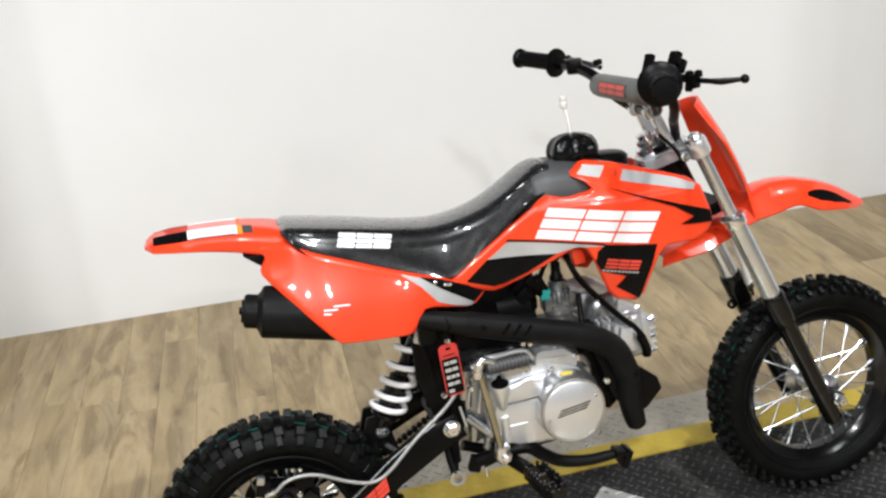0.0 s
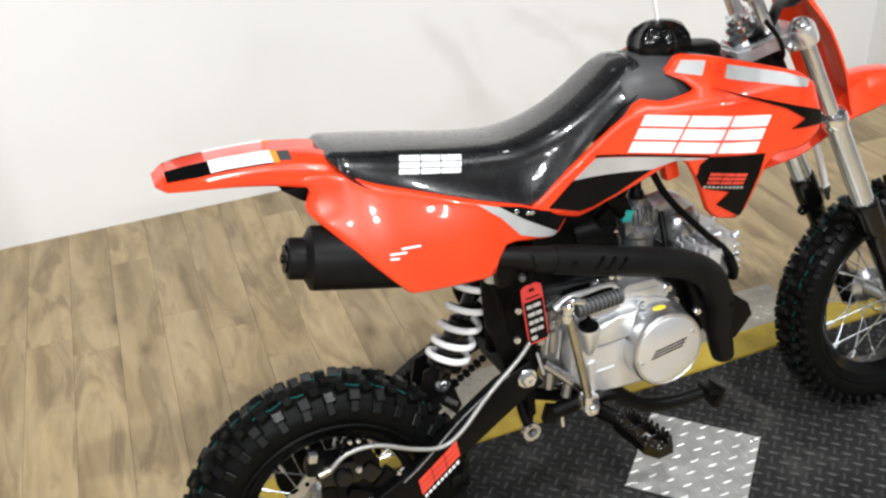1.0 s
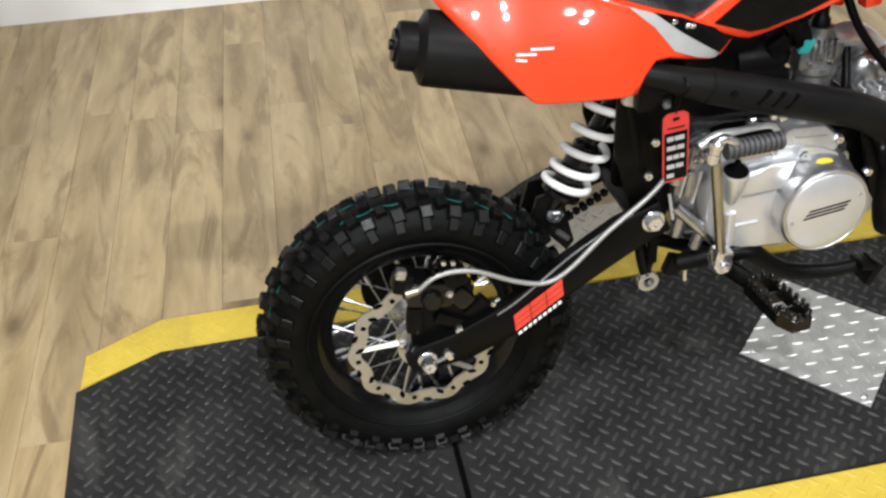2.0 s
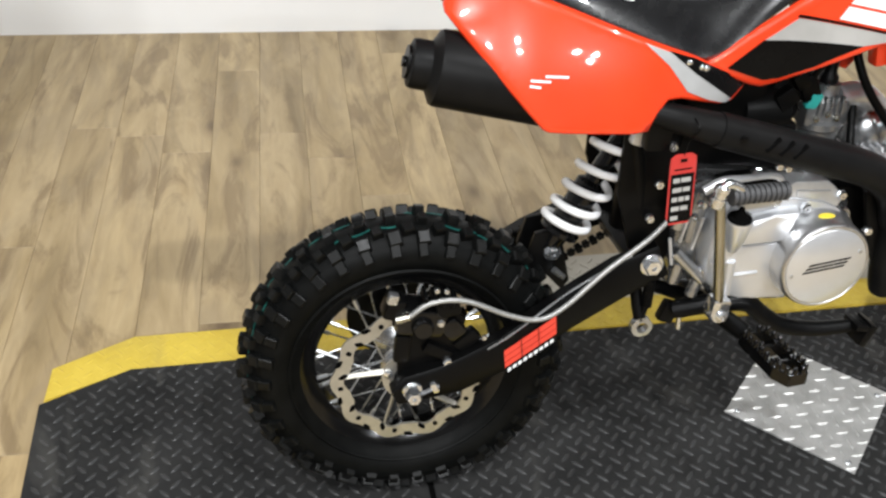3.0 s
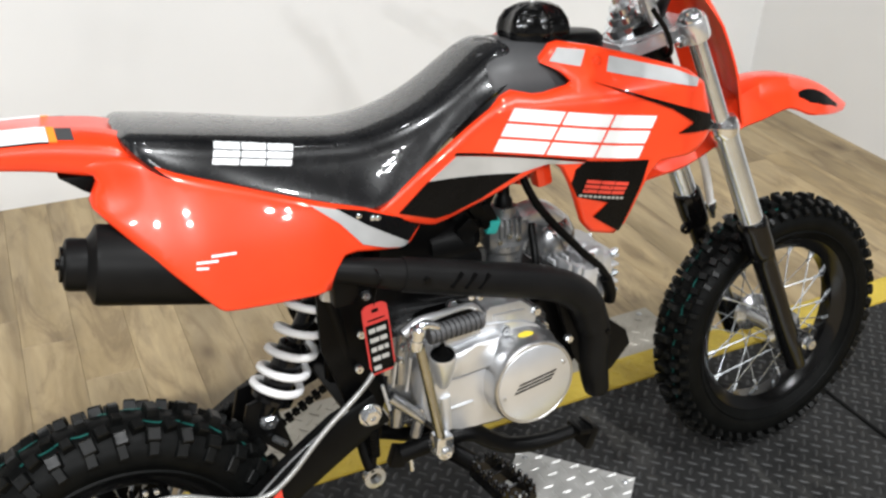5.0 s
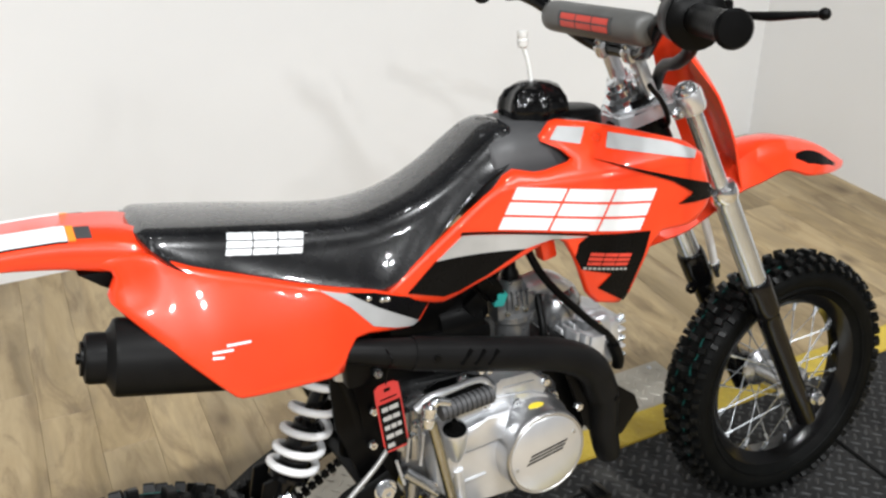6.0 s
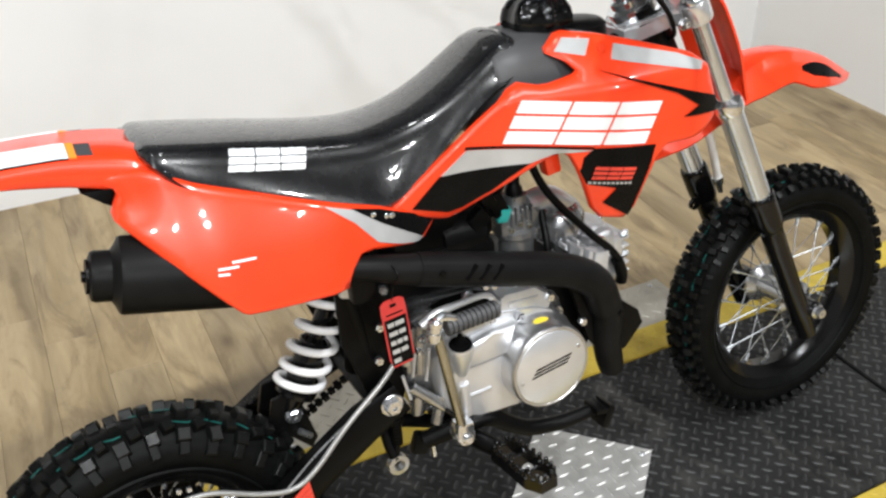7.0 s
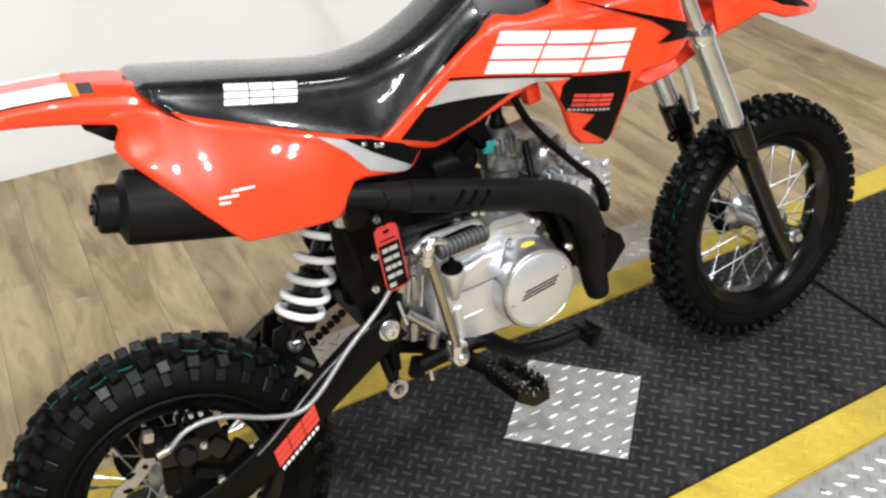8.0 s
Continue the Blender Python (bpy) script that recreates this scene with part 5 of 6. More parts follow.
def make_shroud(side):
    ob = part("tank_shroud", panel(SHROUD, shroud_at, side, 0.004, step=0.009), RED, bike, "glossy orange-red tank shroud with graphics", sharp=50)
    art = lambda o, m, label="": decal(o, shroud_at, SHROUD, m, ob, side, label)
    for o in mark_shapes((0.487, 0.664), (0.186, -0.031), (0.026, 0.050), 0.065):
        art(o, D_WHITE)
    art([(0.440, 0.6690), (0.487, 0.6612), (0.600, 0.6420), (0.600, 0.6395), (0.487, 0.6585), (0.437, 0.6662)], D_BLACK)
    art([(0.403, 0.640), (0.440, 0.6645), (0.555, 0.6465), (0.600, 0.6375), (0.548, 0.6405), (0.520, 0.6335), (0.430, 0.638)], D_SILVER, "silver stripe")
    art([(0.363, 0.609), (0.402, 0.6405), (0.430, 0.6395), (0.520, 0.6335), (0.470, 0.6075), (0.430, 0.5945), (0.410, 0.5925)], D_BLACK)
    art([(0.587, 0.630), (0.601, 0.640), (0.690, 0.628), (0.672, 0.572), (0.658, 0.533), (0.616, 0.562), (0.634, 0.580), (0.591, 0.594), (0.583, 0.612)], D_BLACK, "black wing panel")
    art([(0.576, 0.757), (0.593, 0.770), (0.626, 0.765), (0.610, 0.749)], D_SILVER)
    art([(0.655, 0.756), (0.736, 0.734), (0.770, 0.719), (0.762, 0.711), (0.644, 0.740)], D_SILVER)
    art([(0.618, 0.733), (0.798, 0.668), (0.803, 0.646), (0.735, 0.655), (0.762, 0.664), (0.724, 0.688)], D_BLACK)
    for o in mark_shapes((0.596, 0.600), (0.058, -0.012), (0.006, 0.016), 0.10):
        part("decal_bar", panel(o, shroud_at, side, 0.0011, 0.0022, 0, step=0.009), D_RED, ob)
    for k in range(10):
        x, y = 0.592 + 0.0064 * k, 0.5945 - 0.00135 * k
        part("decal_dash", panel([(x, y), (x + 0.0044, y - 0.0009), (x + 0.0049, y + 0.0022), (x + 0.0005, y + 0.0031)], shroud_at, side, 0.0011, 0.0022, 0, step=0.01), D_SILVER, ob)
    bm = bmesh.new()
    h = shroud_at(0.636, 0.752)
    lathe(bm, [(0.006, 0), (0.006, 0.003), (0.0045, 0.005), (0.0005, 0.0055)], at_side(0.636, -h, 0.752) if side < 0 else at_side(0.636, h, 0.752) @ pose(0, 0, 0, 180), 14)
    part("shroud_bolt", bm, RED, ob)


both(make_shroud)


# --- rear side panels ---
def rear_at(u, w):
    h = 0.1465 - 0.28 * (w - 0.555) - 1.0 * max(0.0, w - 0.60) ** 2 - 2.0 * max(0.0, 0.14 - u) ** 2 - 0.55 * max(0.0, u - 0.14) ** 2 - 1.0 * max(0.0, u - 0.25) ** 2
    h -= 0.45 * max(0.0, 0.64 - w) ** 2
    k = ease((w - 0.664) / 0.066) * ease((0.095 - u) / 0.075)
    return h + (0.0550 - h) * k


REAR = [(0.020, 0.712), (0.046, 0.703), (0.031, 0.680), (0.051, 0.656), (0.133, 0.563), (0.142, 0.558), (0.259, 0.549), (0.267, 0.567), (0.286, 0.587), (0.370, 0.565), (0.407, 0.587), (0.350, 0.611), (0.318, 0.627), (0.249, 0.652), (0.174, 0.681), (0.120, 0.701), (0.104, 0.709), (0.088, 0.718), (0.068, 0.722), (0.036, 0.720)]
REAR = cut_corners(REAR, 1, 0.16)


def make_rear(side):
    ob = part("rear_side_panel", panel(REAR, rear_at, side, 0.004, roll=0.007, step=0.008), RED, bike, "glossy orange-red rear side panel", sharp=50)
    art = lambda o, m: decal(o, rear_at, REAR, m, ob, side, "", 0.007)
    art([(0.250, 0.648), (0.282, 0.636), (0.317, 0.612), (0.373, 0.5735), (0.366, 0.569), (0.338, 0.578), (0.306, 0.592), (0.281, 0.622)], D_SILVER)
    art([(0.280, 0.638), (0.317, 0.6255), (0.350, 0.610), (0.3965, 0.5885), (0.3715, 0.5740), (0.316, 0.6105)], D_BLACK)
    for u, w, n in ((0.135, 0.6200, 0.026), (0.119, 0.6160, 0.022), (0.118, 0.6105, 0.012)):
        art([(u, w - 0.0012), (u + n, w - 0.0028), (u + n + 0.0005, w - 0.0008), (u + 0.0005, w + 0.0010)], D_WHITE)
    for u, w in ((0.306, 0.6235), (0.324, 0.6160), (0.331, 0.6140)):
        bm = bmesh.new()
        h = rear_at(u, w)
        lathe(bm, [(0.0035, 0), (0.0035, 0.0025), (0.0005, 0.004)], at_side(u, -h - 0.001, w) if side < 0 else at_side(u, h + 0.001, w) @ pose(0, 0, 0, 180), 10)
        part("rivet", bm, CHROME, ob)


both(make_rear)

# --- tail fender ---
TL = [(-0.139, 0.742, 0.737, 0.028), (-0.126, 0.751, 0.731, 0.044), (-0.10, 0.754, 0.728, 0.049), (-0.05, 0.755, 0.722, 0.050), (0.0, 0.753, 0.713, 0.052), (0.04, 0.748, 0.703, 0.058), (0.070, 0.7415, 0.698, 0.063), (0.085, 0.733, 0.692, 0.066), (0.100, 0.716, 0.690, 0.066), (0.125, 0.698, 0.686, 0.058)]


def tail_at(u):
    k = [r[0] for r in TL]
    return [float(np.interp(u, k, [r[i] for r in TL])) for i in (1, 2, 3)]


bm = bmesh.new()
rings = []
for p in spline([r[:3] for r in TL], 4):
    hw = tail_at(p.x)[2]
    wt, wl = p.y, p.z
    d = wt - wl
    half = [(0, wt - 0.006), (hw * 0.44, wt), (hw * 0.92, wt - min(0.011, d * 0.4)), (hw, wt - min(0.016, d * 0.5)), (hw * 0.99, wl + d * 0.06), (hw * 0.94, wl), (hw * 0.90, wl), (hw * 0.86, wt - d * 0.6), (0, wt - 0.006 - d * 0.2)]
    rings.append([(p.x, -v, w) for v, w in half] + [(p.x, v, w) for v, w in half[-2:0:-1]])
loft(bm, rings)
tail = part("tail_fender", bm, RED, bike, "orange-red tail fender with warning label", sharp=50)


def tail_strip(u0, u1, s0, s1, material, side, label="", off=0.0012):
    bm = bmesh.new()
    rings = []
    for k in range(9):
        u = u0 + (u1 - u0) * k / 8
        wt, wl, hw = tail_at(u)
        d = wt - wl
        a, b = Vector((u, side * hw * 0.44, wt)), Vector((u, side * hw * 0.92, wt - min(0.011, d * 0.4)))
        n = Vector((0, side * (a.z - b.z), abs(b.y - a.y))).normalized()
        p, q = a.lerp(b, s0), a.lerp(b, s1)
        rings.append([p + n * off, q + n * off, q - n * 0.002, p - n * 0.002])
    loft(bm, rings)
    return part("label_strip", bm, material, tail, label)


for s in (-1, 1):
    tail_strip(-0.124, -0.0705, 0.02, 1.0, D_BLACK, s)
    tail_strip(-0.0705, 0.008, 0.93, 1.0, D_BLACK, s)
    tail_strip(0.0165, 0.032, 0.10, 0.80, GREY, s)
    tail_strip(-0.070, 0.008, 0.05, 0.93, D_WHITE, s, "white printed warning label", 0.0018)
    tail_strip(0.0085, 0.016, 0.05, 0.93, D_ORANGE, s, "", 0.0018)
    for k in range(5):
        tail_strip(-0.064, 0.004 - 0.006 * (k % 2), 0.16 + 0.16 * k, 0.20 + 0.16 * k, D_SILVER, s, "", 0.0022)
bm = bmesh.new()
slab(bm, [(0.010, 0.706), (0.048, 0.704), (0.042, 0.682), (0.030, 0.690)], -0.056, 0.056, 0.002)
part("tail_bracket", bm, BLACK, bike)

# --- fork ---
def leg_u(w):
    return 0.801 + (0.786 - w) * 0.46


def fork_leg(side):
    v = FRONT_V + side * 0.074
    bm = bmesh.new()
    tube(bm, [(leg_u(0.785), v, 0.785), (leg_u(0.44), v, 0.44)], 0.0121, 24, 0)
    leg = part("fork_leg", bm, FORK, bike, "chrome and black telescopic fork leg")
    bm = bmesh.new()
    ring_solid(bm, [(0.0121, -0.010), (0.0205, -0.010), (0.0222, -0.004), (0.0222, 0.006), (0.0205, 0.010), (0.0121, 0.014)], along((leg_u(0.624), v, 0.624), (-0.42, 0, 0.91)), 24)
    part("clamp_collar", bm, CHROME, leg)
    bm = bmesh.new()
    tube(bm, [(leg_u(0.628), v, 0.628), (leg_u(0.450), v, 0.450)], 0.0178, 24, 0)
    part("upper_tube", bm, FORK, leg, "bright chrome upper tube")
    bm = bmesh.new()
    tube(bm, [(leg_u(0.470), v, 0.470), (leg_u(0.462), v, 0.462), (leg_u(0.425), v, 0.425), (leg_u(0.412), v, 0.412), (leg_u(0.395), v, 0.395), (leg_u(0.30), v, 0.30), (leg_u(0.235), v, 0.235), (leg_u(0.185), v, 0.185)], [0.0205, 0.0228, 0.0228, 0.0215, 0.0182, 0.0175, 0.0180, 0.0165], 24, 4)
    part("slider", bm, GLOSS, leg, "gloss black fork slider")
    bm = bmesh.new()
    tube(bm, [(leg_u(0.235), v, 0.240), (FRONT_U + 0.002, v, FRONT_W)], [0.017, 0.013], 20, 0)
    lathe(bm, [(0.0145, -0.02), (0.0155, -0.015), (0.0155, 0.012), (0.012, 0.016), (0.0005, 0.016)], at_side(FRONT_U, v, FRONT_W), 24)
    part("axle_lug", bm, GLOSS, leg)
    if side < 0:
        bolt(leg, FRONT_U, v - 0.016, FRONT_W, 0.010, 0.012)
    else:
        bm = bmesh.new()
        ring_solid(bm, [(0.005, -0.003), (0.010, -0.003), (0.010, 0.003), (0.005, 0.003)], at_side(leg_u(0.41) - 0.030, v - 0.010, 0.408), 16)
        block(bm, pose(leg_u(0.41) - 0.020, v - 0.008, 0.412), (0.016, 0.008, 0.016), 0.002)
        part("hose_guide", bm, GLOSS, leg)


both(fork_leg)
bm = bmesh.new()
tube(bm, [(FRONT_U, FRONT_V - 0.07, FRONT_W), (FRONT_U, FRONT_V + 0.07, FRONT_W)], 0.008, 12, 0)
part("front_axle", bm, STEEL, bike)
bm = bmesh.new()
tube(bm, [(0.93, 0.045, 0.56), (0.945, 0.045, 0.52), (0.962, 0.05, 0.475), (0.968, 0.052, 0.455)], 0.0065, 10)
part("front_brake_line", bm, CLEAR, bike, "pale front brake line")
bm = bmesh.new()
lathe(bm, [(0.009, 0), (0.009, 0.012), (0.006, 0.016), (0.004, 0.03)], along((0.968, 0.052, 0.458), (0.3, 0, -1)), 10)
part("line_fitting", bm, CHROME, bike)


def clamp(w, depth, u_back, material, name, reach=1.0):
    bm = bmesh.new()
    c = leg_u(w)
    out = []
    for u, v in ((c - u_back, -0.022), (c - u_back + 0.014, -0.038), (c - 0.026, -0.056), (c - 0.018, -0.076), (c + 0.010, -0.078), (c + 0.014, -0.062), (c + 0.000, -0.040), (c + 0.000, 0.040), (c + 0.014, 0.062), (c + 0.010, 0.078), (c - 0.018, 0.076), (c - 0.026, 0.056), (c - u_back + 0.014, 0.038), (c - u_back, 0.022)):
        out.append((u, v * reach))
    a = [bm.verts.new((u, v + FRONT_V, w + depth / 2 + (u - c) * 0.40)) for u, v in out]
    b = [bm.verts.new((u + 0.004, v + FRONT_V, w - depth / 2 + (u - c) * 0.40)) for u, v in out]
    top = bm.faces.new(a)
    bm.faces.new(b[::-1])
    for i in range(len(a)):
        bm.faces.new((a[i], b[i], b[(i + 1) % len(a)], a[(i + 1) % len(a)]))
    bmesh.ops.bevel(bm, geom=list(top.edges), offset=0.004, segments=2, affect="EDGES")
    return part(name, bm, material, bike, "polished fork clamp")


top_clamp = clamp(0.768, 0.022, 0.078, CLAMP, "top_clamp")
clamp(0.650, 0.020, 0.07, BLACK, "lower_clamp", 0.72)
for s in (-1, 1):
    bm = bmesh.new()
    lathe(bm, [(0.014, -0.012), (0.0160, -0.008), (0.0160, 0.006), (0.013, 0.010), (0.008, 0.010), (0.007, 0.014), (0.0005, 0.015)], along((leg_u(0.779), FRONT_V + s * 0.074, 0.779), (-0.438, 0, 0.9)), 20)
    part("fork_cap", bm, CHROME, top_clamp)
    bm = bmesh.new()
    ring_solid(bm, [(0.0121, -0.016), (0.0190, -0.016), (0.0205, -0.012), (0.0205, 0.010), (0.0190, 0.014), (0.0121, 0.014)], along((leg_u(0.768), FRONT_V + s * 0.074, 0.768), (-0.438, 0, 0.9)), 28)
    part("clamp_eye", bm, CLAMP, top_clamp)
    bolt(top_clamp, leg_u(0.768) - 0.030, FRONT_V + s * 0.074 - 0.012, 0.756, 0.0070, 0.010)
bm = bmesh.new()
lathe(bm, [(0.024, -0.020), (0.027, -0.014), (0.027, 0.0), (0.020, 0.004), (0.020, 0.012), (0.014, 0.014), (0.014, 0.022), (0.0005, 0.023)], along((0.752, 0.012, 0.772), (-0.438, 0, 0.9)), 28)
part("steering_nut", bm, CHROME, top_clamp)
bm = bmesh.new()
lathe(bm, [(0.030, -0.014), (0.033, -0.008), (0.033, 0.006), (0.028, 0.012), (0.02, 0.013)], along((0.764, 0.012, 0.742), (-0.438, 0, 0.9)), 28)
part("head_bearing", bm, BLACK, top_clamp)
for s in (-1, 1):
    bm = bmesh.new()
    block(bm, pose(0.7625, 0.008 + s * 0.030, 0.800, 0, -24, 0), (0.017, 0.019, 0.062), 0.003)
    block(bm, pose(0.746, 0.008 + s * 0.030, 0.836, 0, -26, 0), (0.032, 0.020, 0.020), 0.005)
    riser = part("bar_riser", bm, CLAMP, top_clamp, "polished handlebar riser")
    for du in (-0.011, 0.011):
        bm = bmesh.new()
        lathe(bm, [(0.004, 0), (0.004, 0.006), (0.0005, 0.007)], along((0.744 + du, 0.008 + s * 0.030, 0.846 + du * 0.4), (-0.438, 0, 0.9)), 8)
        part("riser_bolt", bm, STEEL, riser)

# --- handlebar ---
bm = bmesh.new()
tube(bm, [(0.611, -0.352, 0.914), (0.653, -0.25, 0.910), (0.690, -0.16, 0.900), (0.704, -0.125, 0.885), (0.725, -0.08, 0.855), (0.742, -0.045, 0.838), (0.746, 0.006, 0.836), (0.744, 0.055, 0.838), (0.727, 0.09, 0.857), (0.710, 0.135, 0.888), (0.695, 0.18, 0.905), (0.675, 0.25, 0.915), (0.631, 0.345, 0.926)], 0.0108, 14, 6)
bars = part("handlebar", bm, GLOSS, bike, "black handlebar with a padded crossbar")
bm = bmesh.new()
lathe(bm, [(0.010, -0.110), (0.016, -0.108), (0.0205, -0.103), (0.0215, -0.09), (0.0215, 0.09), (0.0205, 0.103), (0.016, 0.108), (0.010, 0.110)], Matrix.Translation((0.703, 0, 0.878)) @ AXLE, 32)
pad = part("crossbar_pad", bm, PAD, bars, "grey padded crossbar sleeve with a red mark")


def on_pad(v0, v1, a0, a1, material, off=0.0008):
    bm = bmesh.new()
    rings = []
    for k in range(9):
        a = a0 + (a1 - a0) * k / 8
        c, s = math.cos(a), math.sin(a)
        r = 0.0215
        rings.append([(0.703 + q * c, v, 0.878 + q * s) for q, v in ((r + off, v0), (r + off, v1), (r - 0.002, v1), (r - 0.002, v0))])
    loft(bm, rings)
    return part("pad_mark", bm, material, pad)


on_pad(-0.059, 0.059, radians(145), radians(203), GREY, 0.0012)
for k in range(3):
    for j in range(2):
        on_pad(0.052 - 0.036 * k - 0.033, 0.052 - 0.036 * k, radians(152 + 26 * j), radians(172 + 26 * j), D_RED, 0.0017)


def grip(side):
    a, b = (Vector((0.653, -0.25, 0.910)), Vector((0.611, -0.352, 0.914))) if side < 0 else (Vector((0.675, 0.25, 0.915)), Vector((0.631, 0.345, 0.926)))
    m = along(a, b - a)
    n = (b - a).length
    bm = bmesh.new()
    big = 0.034 if side < 0 else 0.029
    prof = [(0.016, -0.004), (big - 0.001, -0.002), (big, 0.002), (big - 0.003, 0.005), (0.0165, 0.008)]
    k = 0.012
    while k < n - 0.012:
        prof += [(0.0162, k), (0.0162, k + 0.004), (0.0152, k + 0.0045), (0.0152, k + 0.0065)]
        k += 0.007
    prof += [(0.019, n - 0.006), (0.020, n), (0.017, n + 0.004), (0.0005, n + 0.005)]
    lathe(bm, prof, m, 24)
    part("grip", bm, BLACK, bars, "black rubber handgrip")
    if side < 0:
        bm = bmesh.new()
        lathe(bm, [(0.018, -0.050), (0.025, -0.048), (0.030, -0.042), (0.031, -0.014), (0.029, -0.006), (0.018, -0.004)], m, 28)
        block(bm, m @ Matrix.Translation((0.0, 0.022, -0.030)), (0.020, 0.020, 0.026), 0.005)
        part("throttle_housing", bm, BLACK, bars)
    turn = Matrix.Rotation(radians(-24 * side), 4, "Z")
    if side < 0:
        for p, size, tip in (((0.690, -0.180, 0.906), (0.032, 0.030, 0.030), 0), ((0.664, -0.192, 0.936), (0.011, 0.015, 0.030), 22), ((0.715, -0.180, 0.938), (0.013, 0.018, 0.020), 30), ((0.724, -0.178, 0.924), (0.013, 0.016, 0.022), 30), ((0.714, -0.186, 0.905), (0.032, 0.016, 0.013), 0), ((0.738, -0.190, 0.899), (0.018, 0.018, 0.022), 0), ((0.733, -0.186, 0.889), (0.008, 0.012, 0.012), 0)):
            bm = bmesh.new()
            block(bm, Matrix.Translation(p) @ turn @ pose(0, 0, 0, 0, tip, 0), size, 0.003)
            part("lever_bracket", bm, BLACK, bars)
    else:
        bm = bmesh.new()
        block(bm, Matrix.Translation((0.690, 0.190, 0.910)) @ turn, (0.030, 0.034, 0.030), 0.006)
        part("lever_bracket", bm, BLACK, bars)
    for k in range(2):
        bm = bmesh.new()
        lathe(bm, [(0.0065, 0), (0.0065, 0.008), (0.0045, 0.010), (0.0005, 0.011)], Matrix.Translation((0.734 + 0.010 * k, side * (0.188 + 0.010 * k), 0.906)), 12)
        part("pivot_nut", bm, BLACK, bars)
    bm = bmesh.new()
    tube(bm, [(0.744, side * 0.192, 0.900), (0.750, side * 0.220, 0.900), (0.750, side * 0.26, 0.902), (0.743, side * 0.315, 0.909), (0.738, side * 0.340, 0.912)], [0.0050, 0.0046, 0.0062, 0.0044, 0.0040], 12, 5, 0.7)
    bmesh.ops.create_icosphere(bm, subdivisions=2, radius=0.0068, matrix=Matrix.Translation((0.737, side * 0.345, 0.913)))
    part("brake_lever" if side < 0 else "clutch_lever", bm, BLACK, bars, "black lever with a ball end")


both(grip)
for pts, r in (([(0.690, -0.20, 0.895), (0.712, -0.175, 0.862), (0.738, -0.12, 0.835), (0.772, -0.05, 0.815), (0.812, 0.02, 0.76)], 0.0085), ([(0.735, -0.07, 0.800), (0.772, -0.055, 0.765), (0.792, -0.04, 0.735), (0.800, -0.01, 0.72)], 0.0034)):
    bm = bmesh.new()
    tube(bm, pts, r, 10, 8)
    part("control_cable", bm, BLACK, bike)

# --- front plate and fender ---
bm = bmesh.new()
rings = []
for t in [k / 12 for k in range(13)]:
    u, w = 0.846 + (0.951 - 0.846) * t, 0.846 + (0.624 - 0.846) * t
    hw = 0.036 + 0.026 * ease(t / 0.35) - 0.010 * ease((t - 0.6) / 0.4)
    u += 0.010 * math.sin(math.pi * t)
    row = []
    for k in range(9):
        s = -1 + k / 4
        row.append(Vector((u + 0.006 - 0.022 * abs(s) ** 1.7, FRONT_V + hw * s, w - 0.010 * abs(s) ** 2)))
    back = [p - Vector((0.0036, 0, 0.002)) for p in reversed(row)]
    rings.append(row + back)
loft(bm, rings)
part("front_plate", bm, RED, bike, "orange-red front number plate", sharp=50)

FF = [(0.764, 0.562, 0.030, 0.014), (0.80, 0.578, 0.040, 0.020), (0.85, 0.596, 0.047, 0.028), (0.90, 0.625, 0.050, 0.036), (0.945, 0.655, 0.052, 0.046), (0.985, 0.668, 0.052, 0.052), (1.03, 0.668, 0.051, 0.043), (1.055, 0.663, 0.050, 0.044), (1.082, 0.656, 0.048, 0.048), (1.12, 0.641, 0.041, 0.040), (1.158, 0.619, 0.028, 0.024), (1.194, 0.597, 0.010, 0.006)]
FENDER_V = 0.010
bm = bmesh.new()
rings = []
for p, q in zip(spline([r[:3] for r in FF], 4), spline([(r[0], r[3], 0) for r in FF], 4)):
    row = []
    for k in range(11):
        s = -1 + k / 5
        a = abs(s)
        row.append(Vector((p.x - 0.012 * a * a, FENDER_V + p.z * (s if a < 0.9 else math.copysign(0.9 + (a - 0.9) * 0.6, s)), p.y - q.y * (0.22 * a * a + 0.78 * ease((a - 0.55) / 0.45)))))
    back = [Vector((v.x, FENDER_V + (v.y - FENDER_V) * 0.95, v.z - 0.0036)) for v in reversed(row)]
    rings.append(row + back)
loft(bm, rings)
fender = part("front_fender", bm, RED, bike, "orange-red front fender with a black flash", sharp=50)


def fender_at(u, s):
    k = [r[0] for r in FF]
    w, hw, dr = (float(np.interp(u, k, [r[i] for r in FF])) for i in (1, 2, 3))
    a = abs(s)
    return Vector((u - 0.012 * a * a, FENDER_V + hw * s, w - dr * (0.22 * a * a + 0.78 * ease((a - 0.55) / 0.45)) + 0.0022))


for side in (-1, 1):
    bm = bmesh.new()
    rings = []
    for t in [k / 12 for k in range(13)]:
        u = 1.055 + 0.106 * t
        bow = math.sin(math.pi * (0.04 + 0.92 * t) ** 0.8)
        lo, hi = 0.80 + 0.03 * t - 0.11 * bow, 0.81 + 0.05 * t + 0.02 * bow
        r = [fender_at(u, side * (lo + (hi - lo) * j / 3)) for j in range(4)]
        rings.append(r + [p - Vector((0, 0, 0.003)) for p in reversed(r)])
    loft(bm, rings)
    part("fender_flash", bm, D_BLACK, fender)

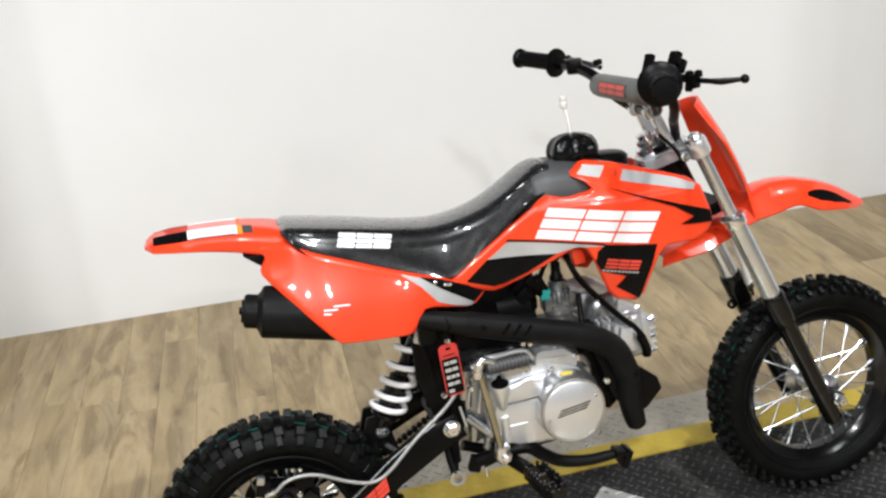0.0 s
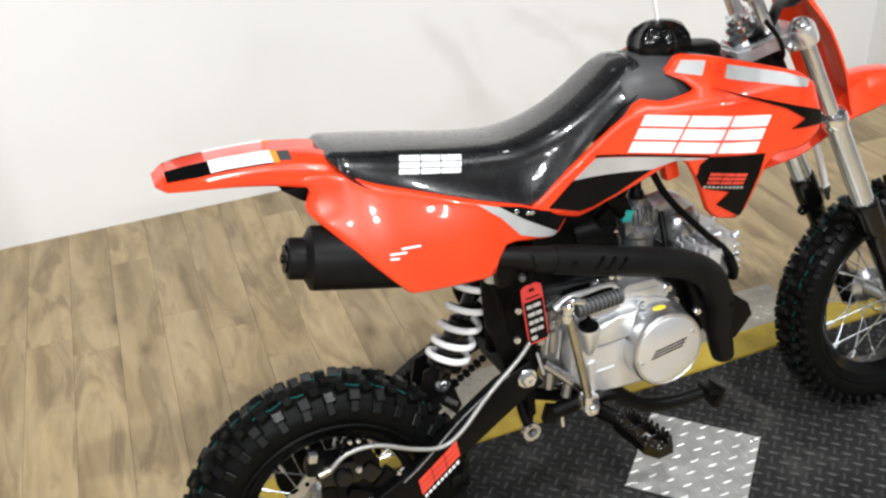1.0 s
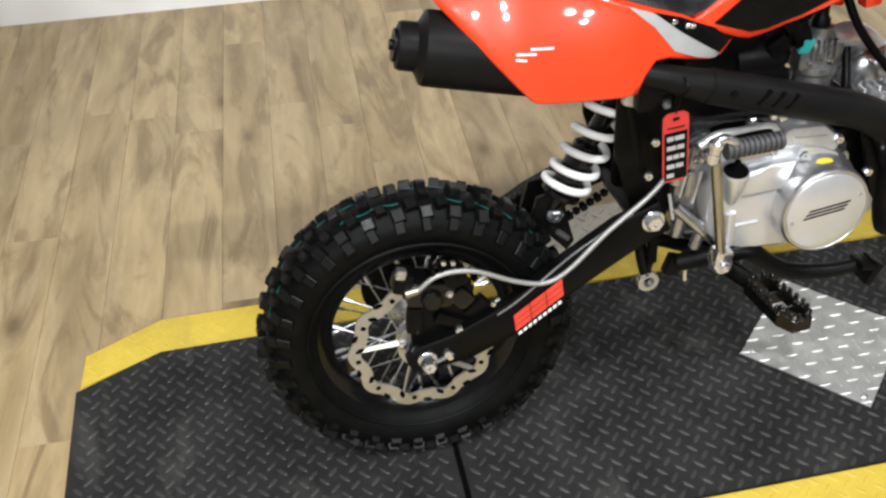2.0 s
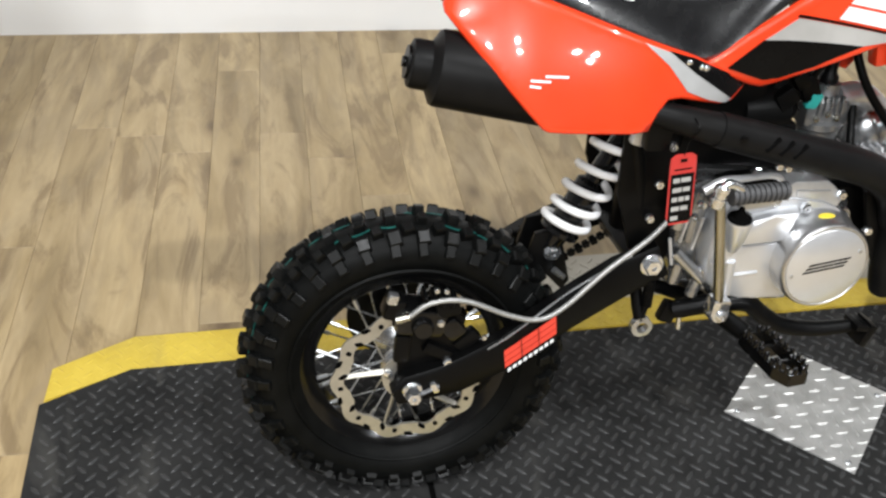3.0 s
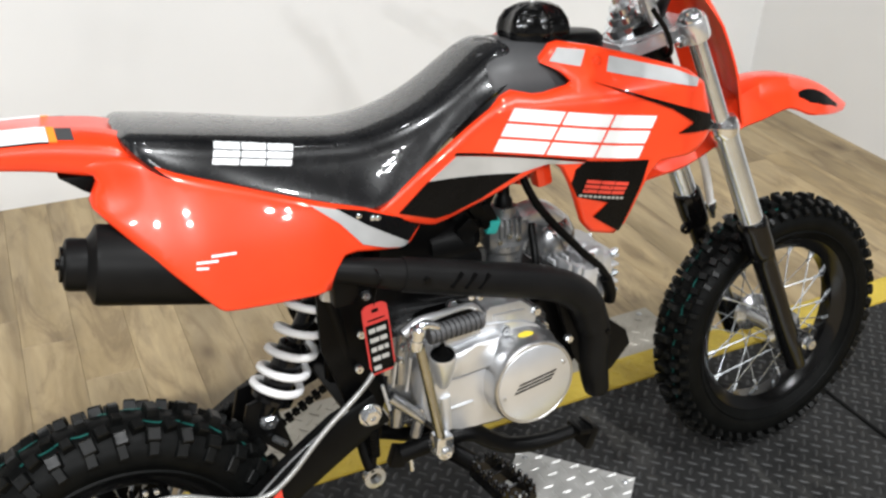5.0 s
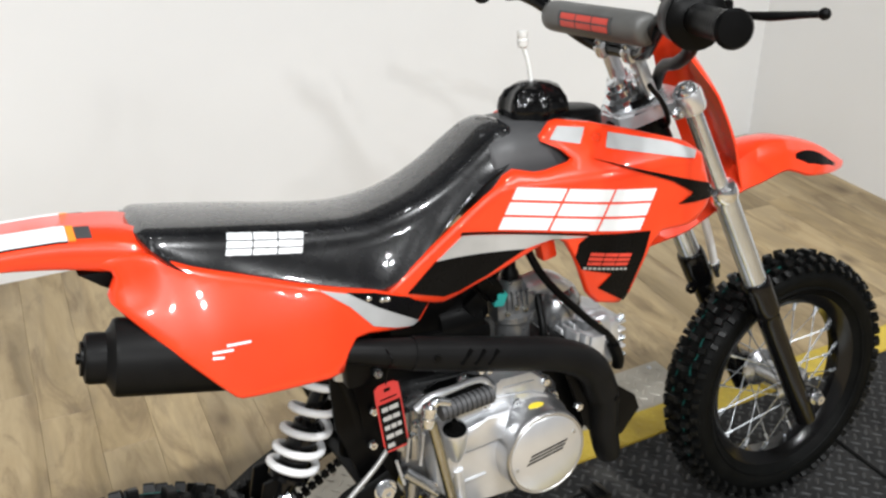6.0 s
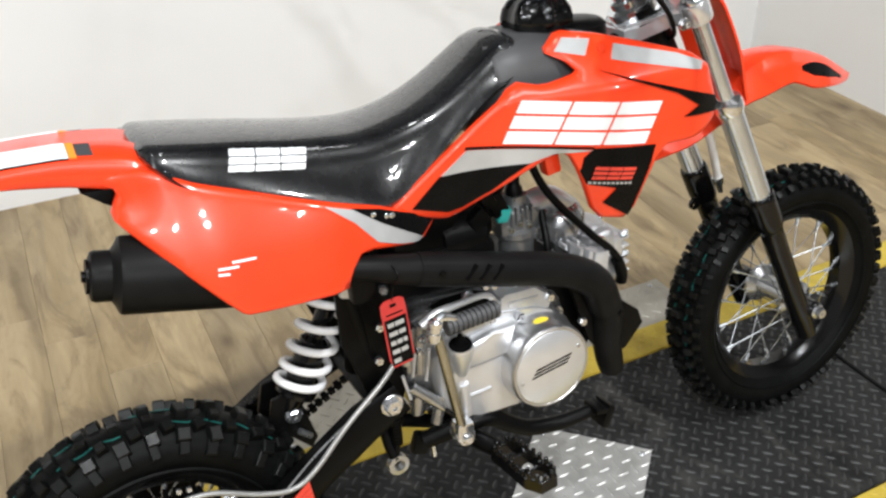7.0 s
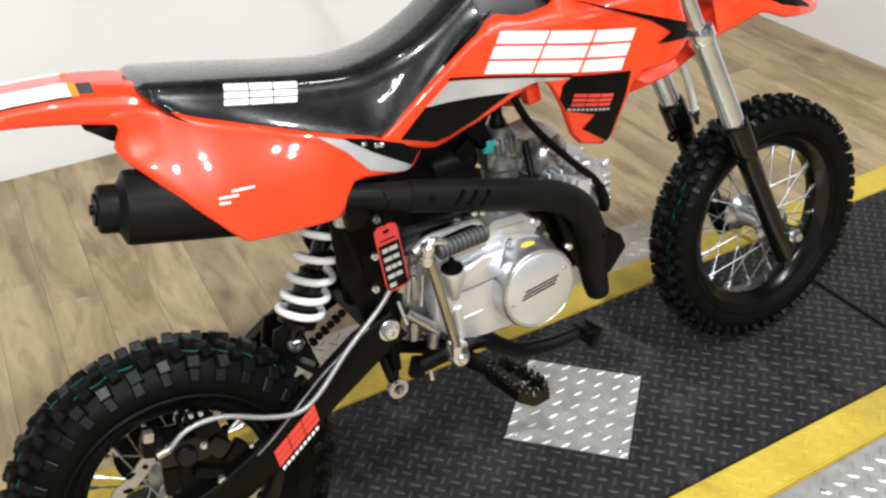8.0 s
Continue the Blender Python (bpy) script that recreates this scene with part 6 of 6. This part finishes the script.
# ---------------- hang tag ----------------
tag = holder("hang_tag", bike.matrix_basis @ pose(0.313, -0.128, 0.474, 0, -4.5, 3), "red and black printed warning tag hanging from the exhaust", "tag")
bm = bmesh.new()
slab(bm, cut_corners([(-0.0165, -0.045), (0.0165, -0.045), (0.0165, 0.042), (0.010, 0.047), (-0.010, 0.047), (-0.0165, 0.042)], 1, 0.12), -0.0008, 0.0008)
part("card", bm, CARD, tag, "red card")
bm = bmesh.new()
slab(bm, [(-0.0145, -0.042), (0.0145, -0.042), (0.0145, 0.022), (-0.0145, 0.022)], -0.0014, -0.0009)
part("print_field", bm, D_BLACK, tag)
for k, words in enumerate(((0.36, 0.52), (0.5, 0.38), (0.3, 0.3, 0.22), (0.44, 0.40), (0.4,))):
    z, at = 0.014 - 0.0125 * k, -0.0115
    for n in words:
        bm = bmesh.new()
        slab(bm, [(at, z - 0.0028), (at + 0.023 * n, z - 0.0028), (at + 0.023 * n, z + 0.0028), (at, z + 0.0028)], -0.0020, -0.00145)
        part("print_bar", bm, D_SILVER, tag)
        at += 0.023 * (n + 0.07)
bm = bmesh.new()
slab(bm, [(-0.011, 0.027), (0.011, 0.027), (0.011, 0.0285), (-0.011, 0.0285)], -0.0016, -0.0009)
part("print_title", bm, D_BLACK, tag)
bm = bmesh.new()
slab(bm, [(-0.004, 0.037), (0.004, 0.037), (0.004, 0.041), (-0.004, 0.041)], -0.0016, -0.0009)
part("punched_hole", bm, D_BLACK, tag)
bm = bmesh.new()
tube(bm, [(0, 0, 0.044), (0.003, -0.006, 0.066), (0.006, -0.020, 0.085), (0.004, 0.0, 0.098)], 0.0009, 6)
part("string", bm, D_BLACK, tag)

# ---------------- floor planks ----------------
PLANK_W, PLANK_L = 0.102, 0.92
FLOOR_Y = -3.2
rng = random.Random(11)
x = LEFT - 0.02
while x < RIGHT + 0.02:
    y = FLOOR_Y - rng.uniform(0.0, PLANK_L)
    while y < BACK + 0.03:
        y0, y1 = max(y, FLOOR_Y - 0.05), min(y + PLANK_L, BACK + 0.05)
        if y1 - y0 > 0.05:
            bm = bmesh.new()
            sx, sy = PLANK_W / 2 - 0.0002, (y1 - y0) / 2 - 0.0002
            flat_piece(bm, [(-sx, -sy), (sx, -sy), (sx, sy), (-sx, sy)], -0.0035, 0.0, 0)
            top = [f for f in bm.faces if f.normal.z > 0.5 or f.calc_center_median().z > -1e-5]
            bmesh.ops.bevel(bm, geom=list({e for f in top for e in f.edges}), offset=0.0004, segments=1, affect="EDGES")
            ob = part("plank", bm, WOOD, floor)
            ob.location = (x + PLANK_W / 2, (y0 + y1) / 2, WOOD_Z)
        y += PLANK_L
    x += PLANK_W
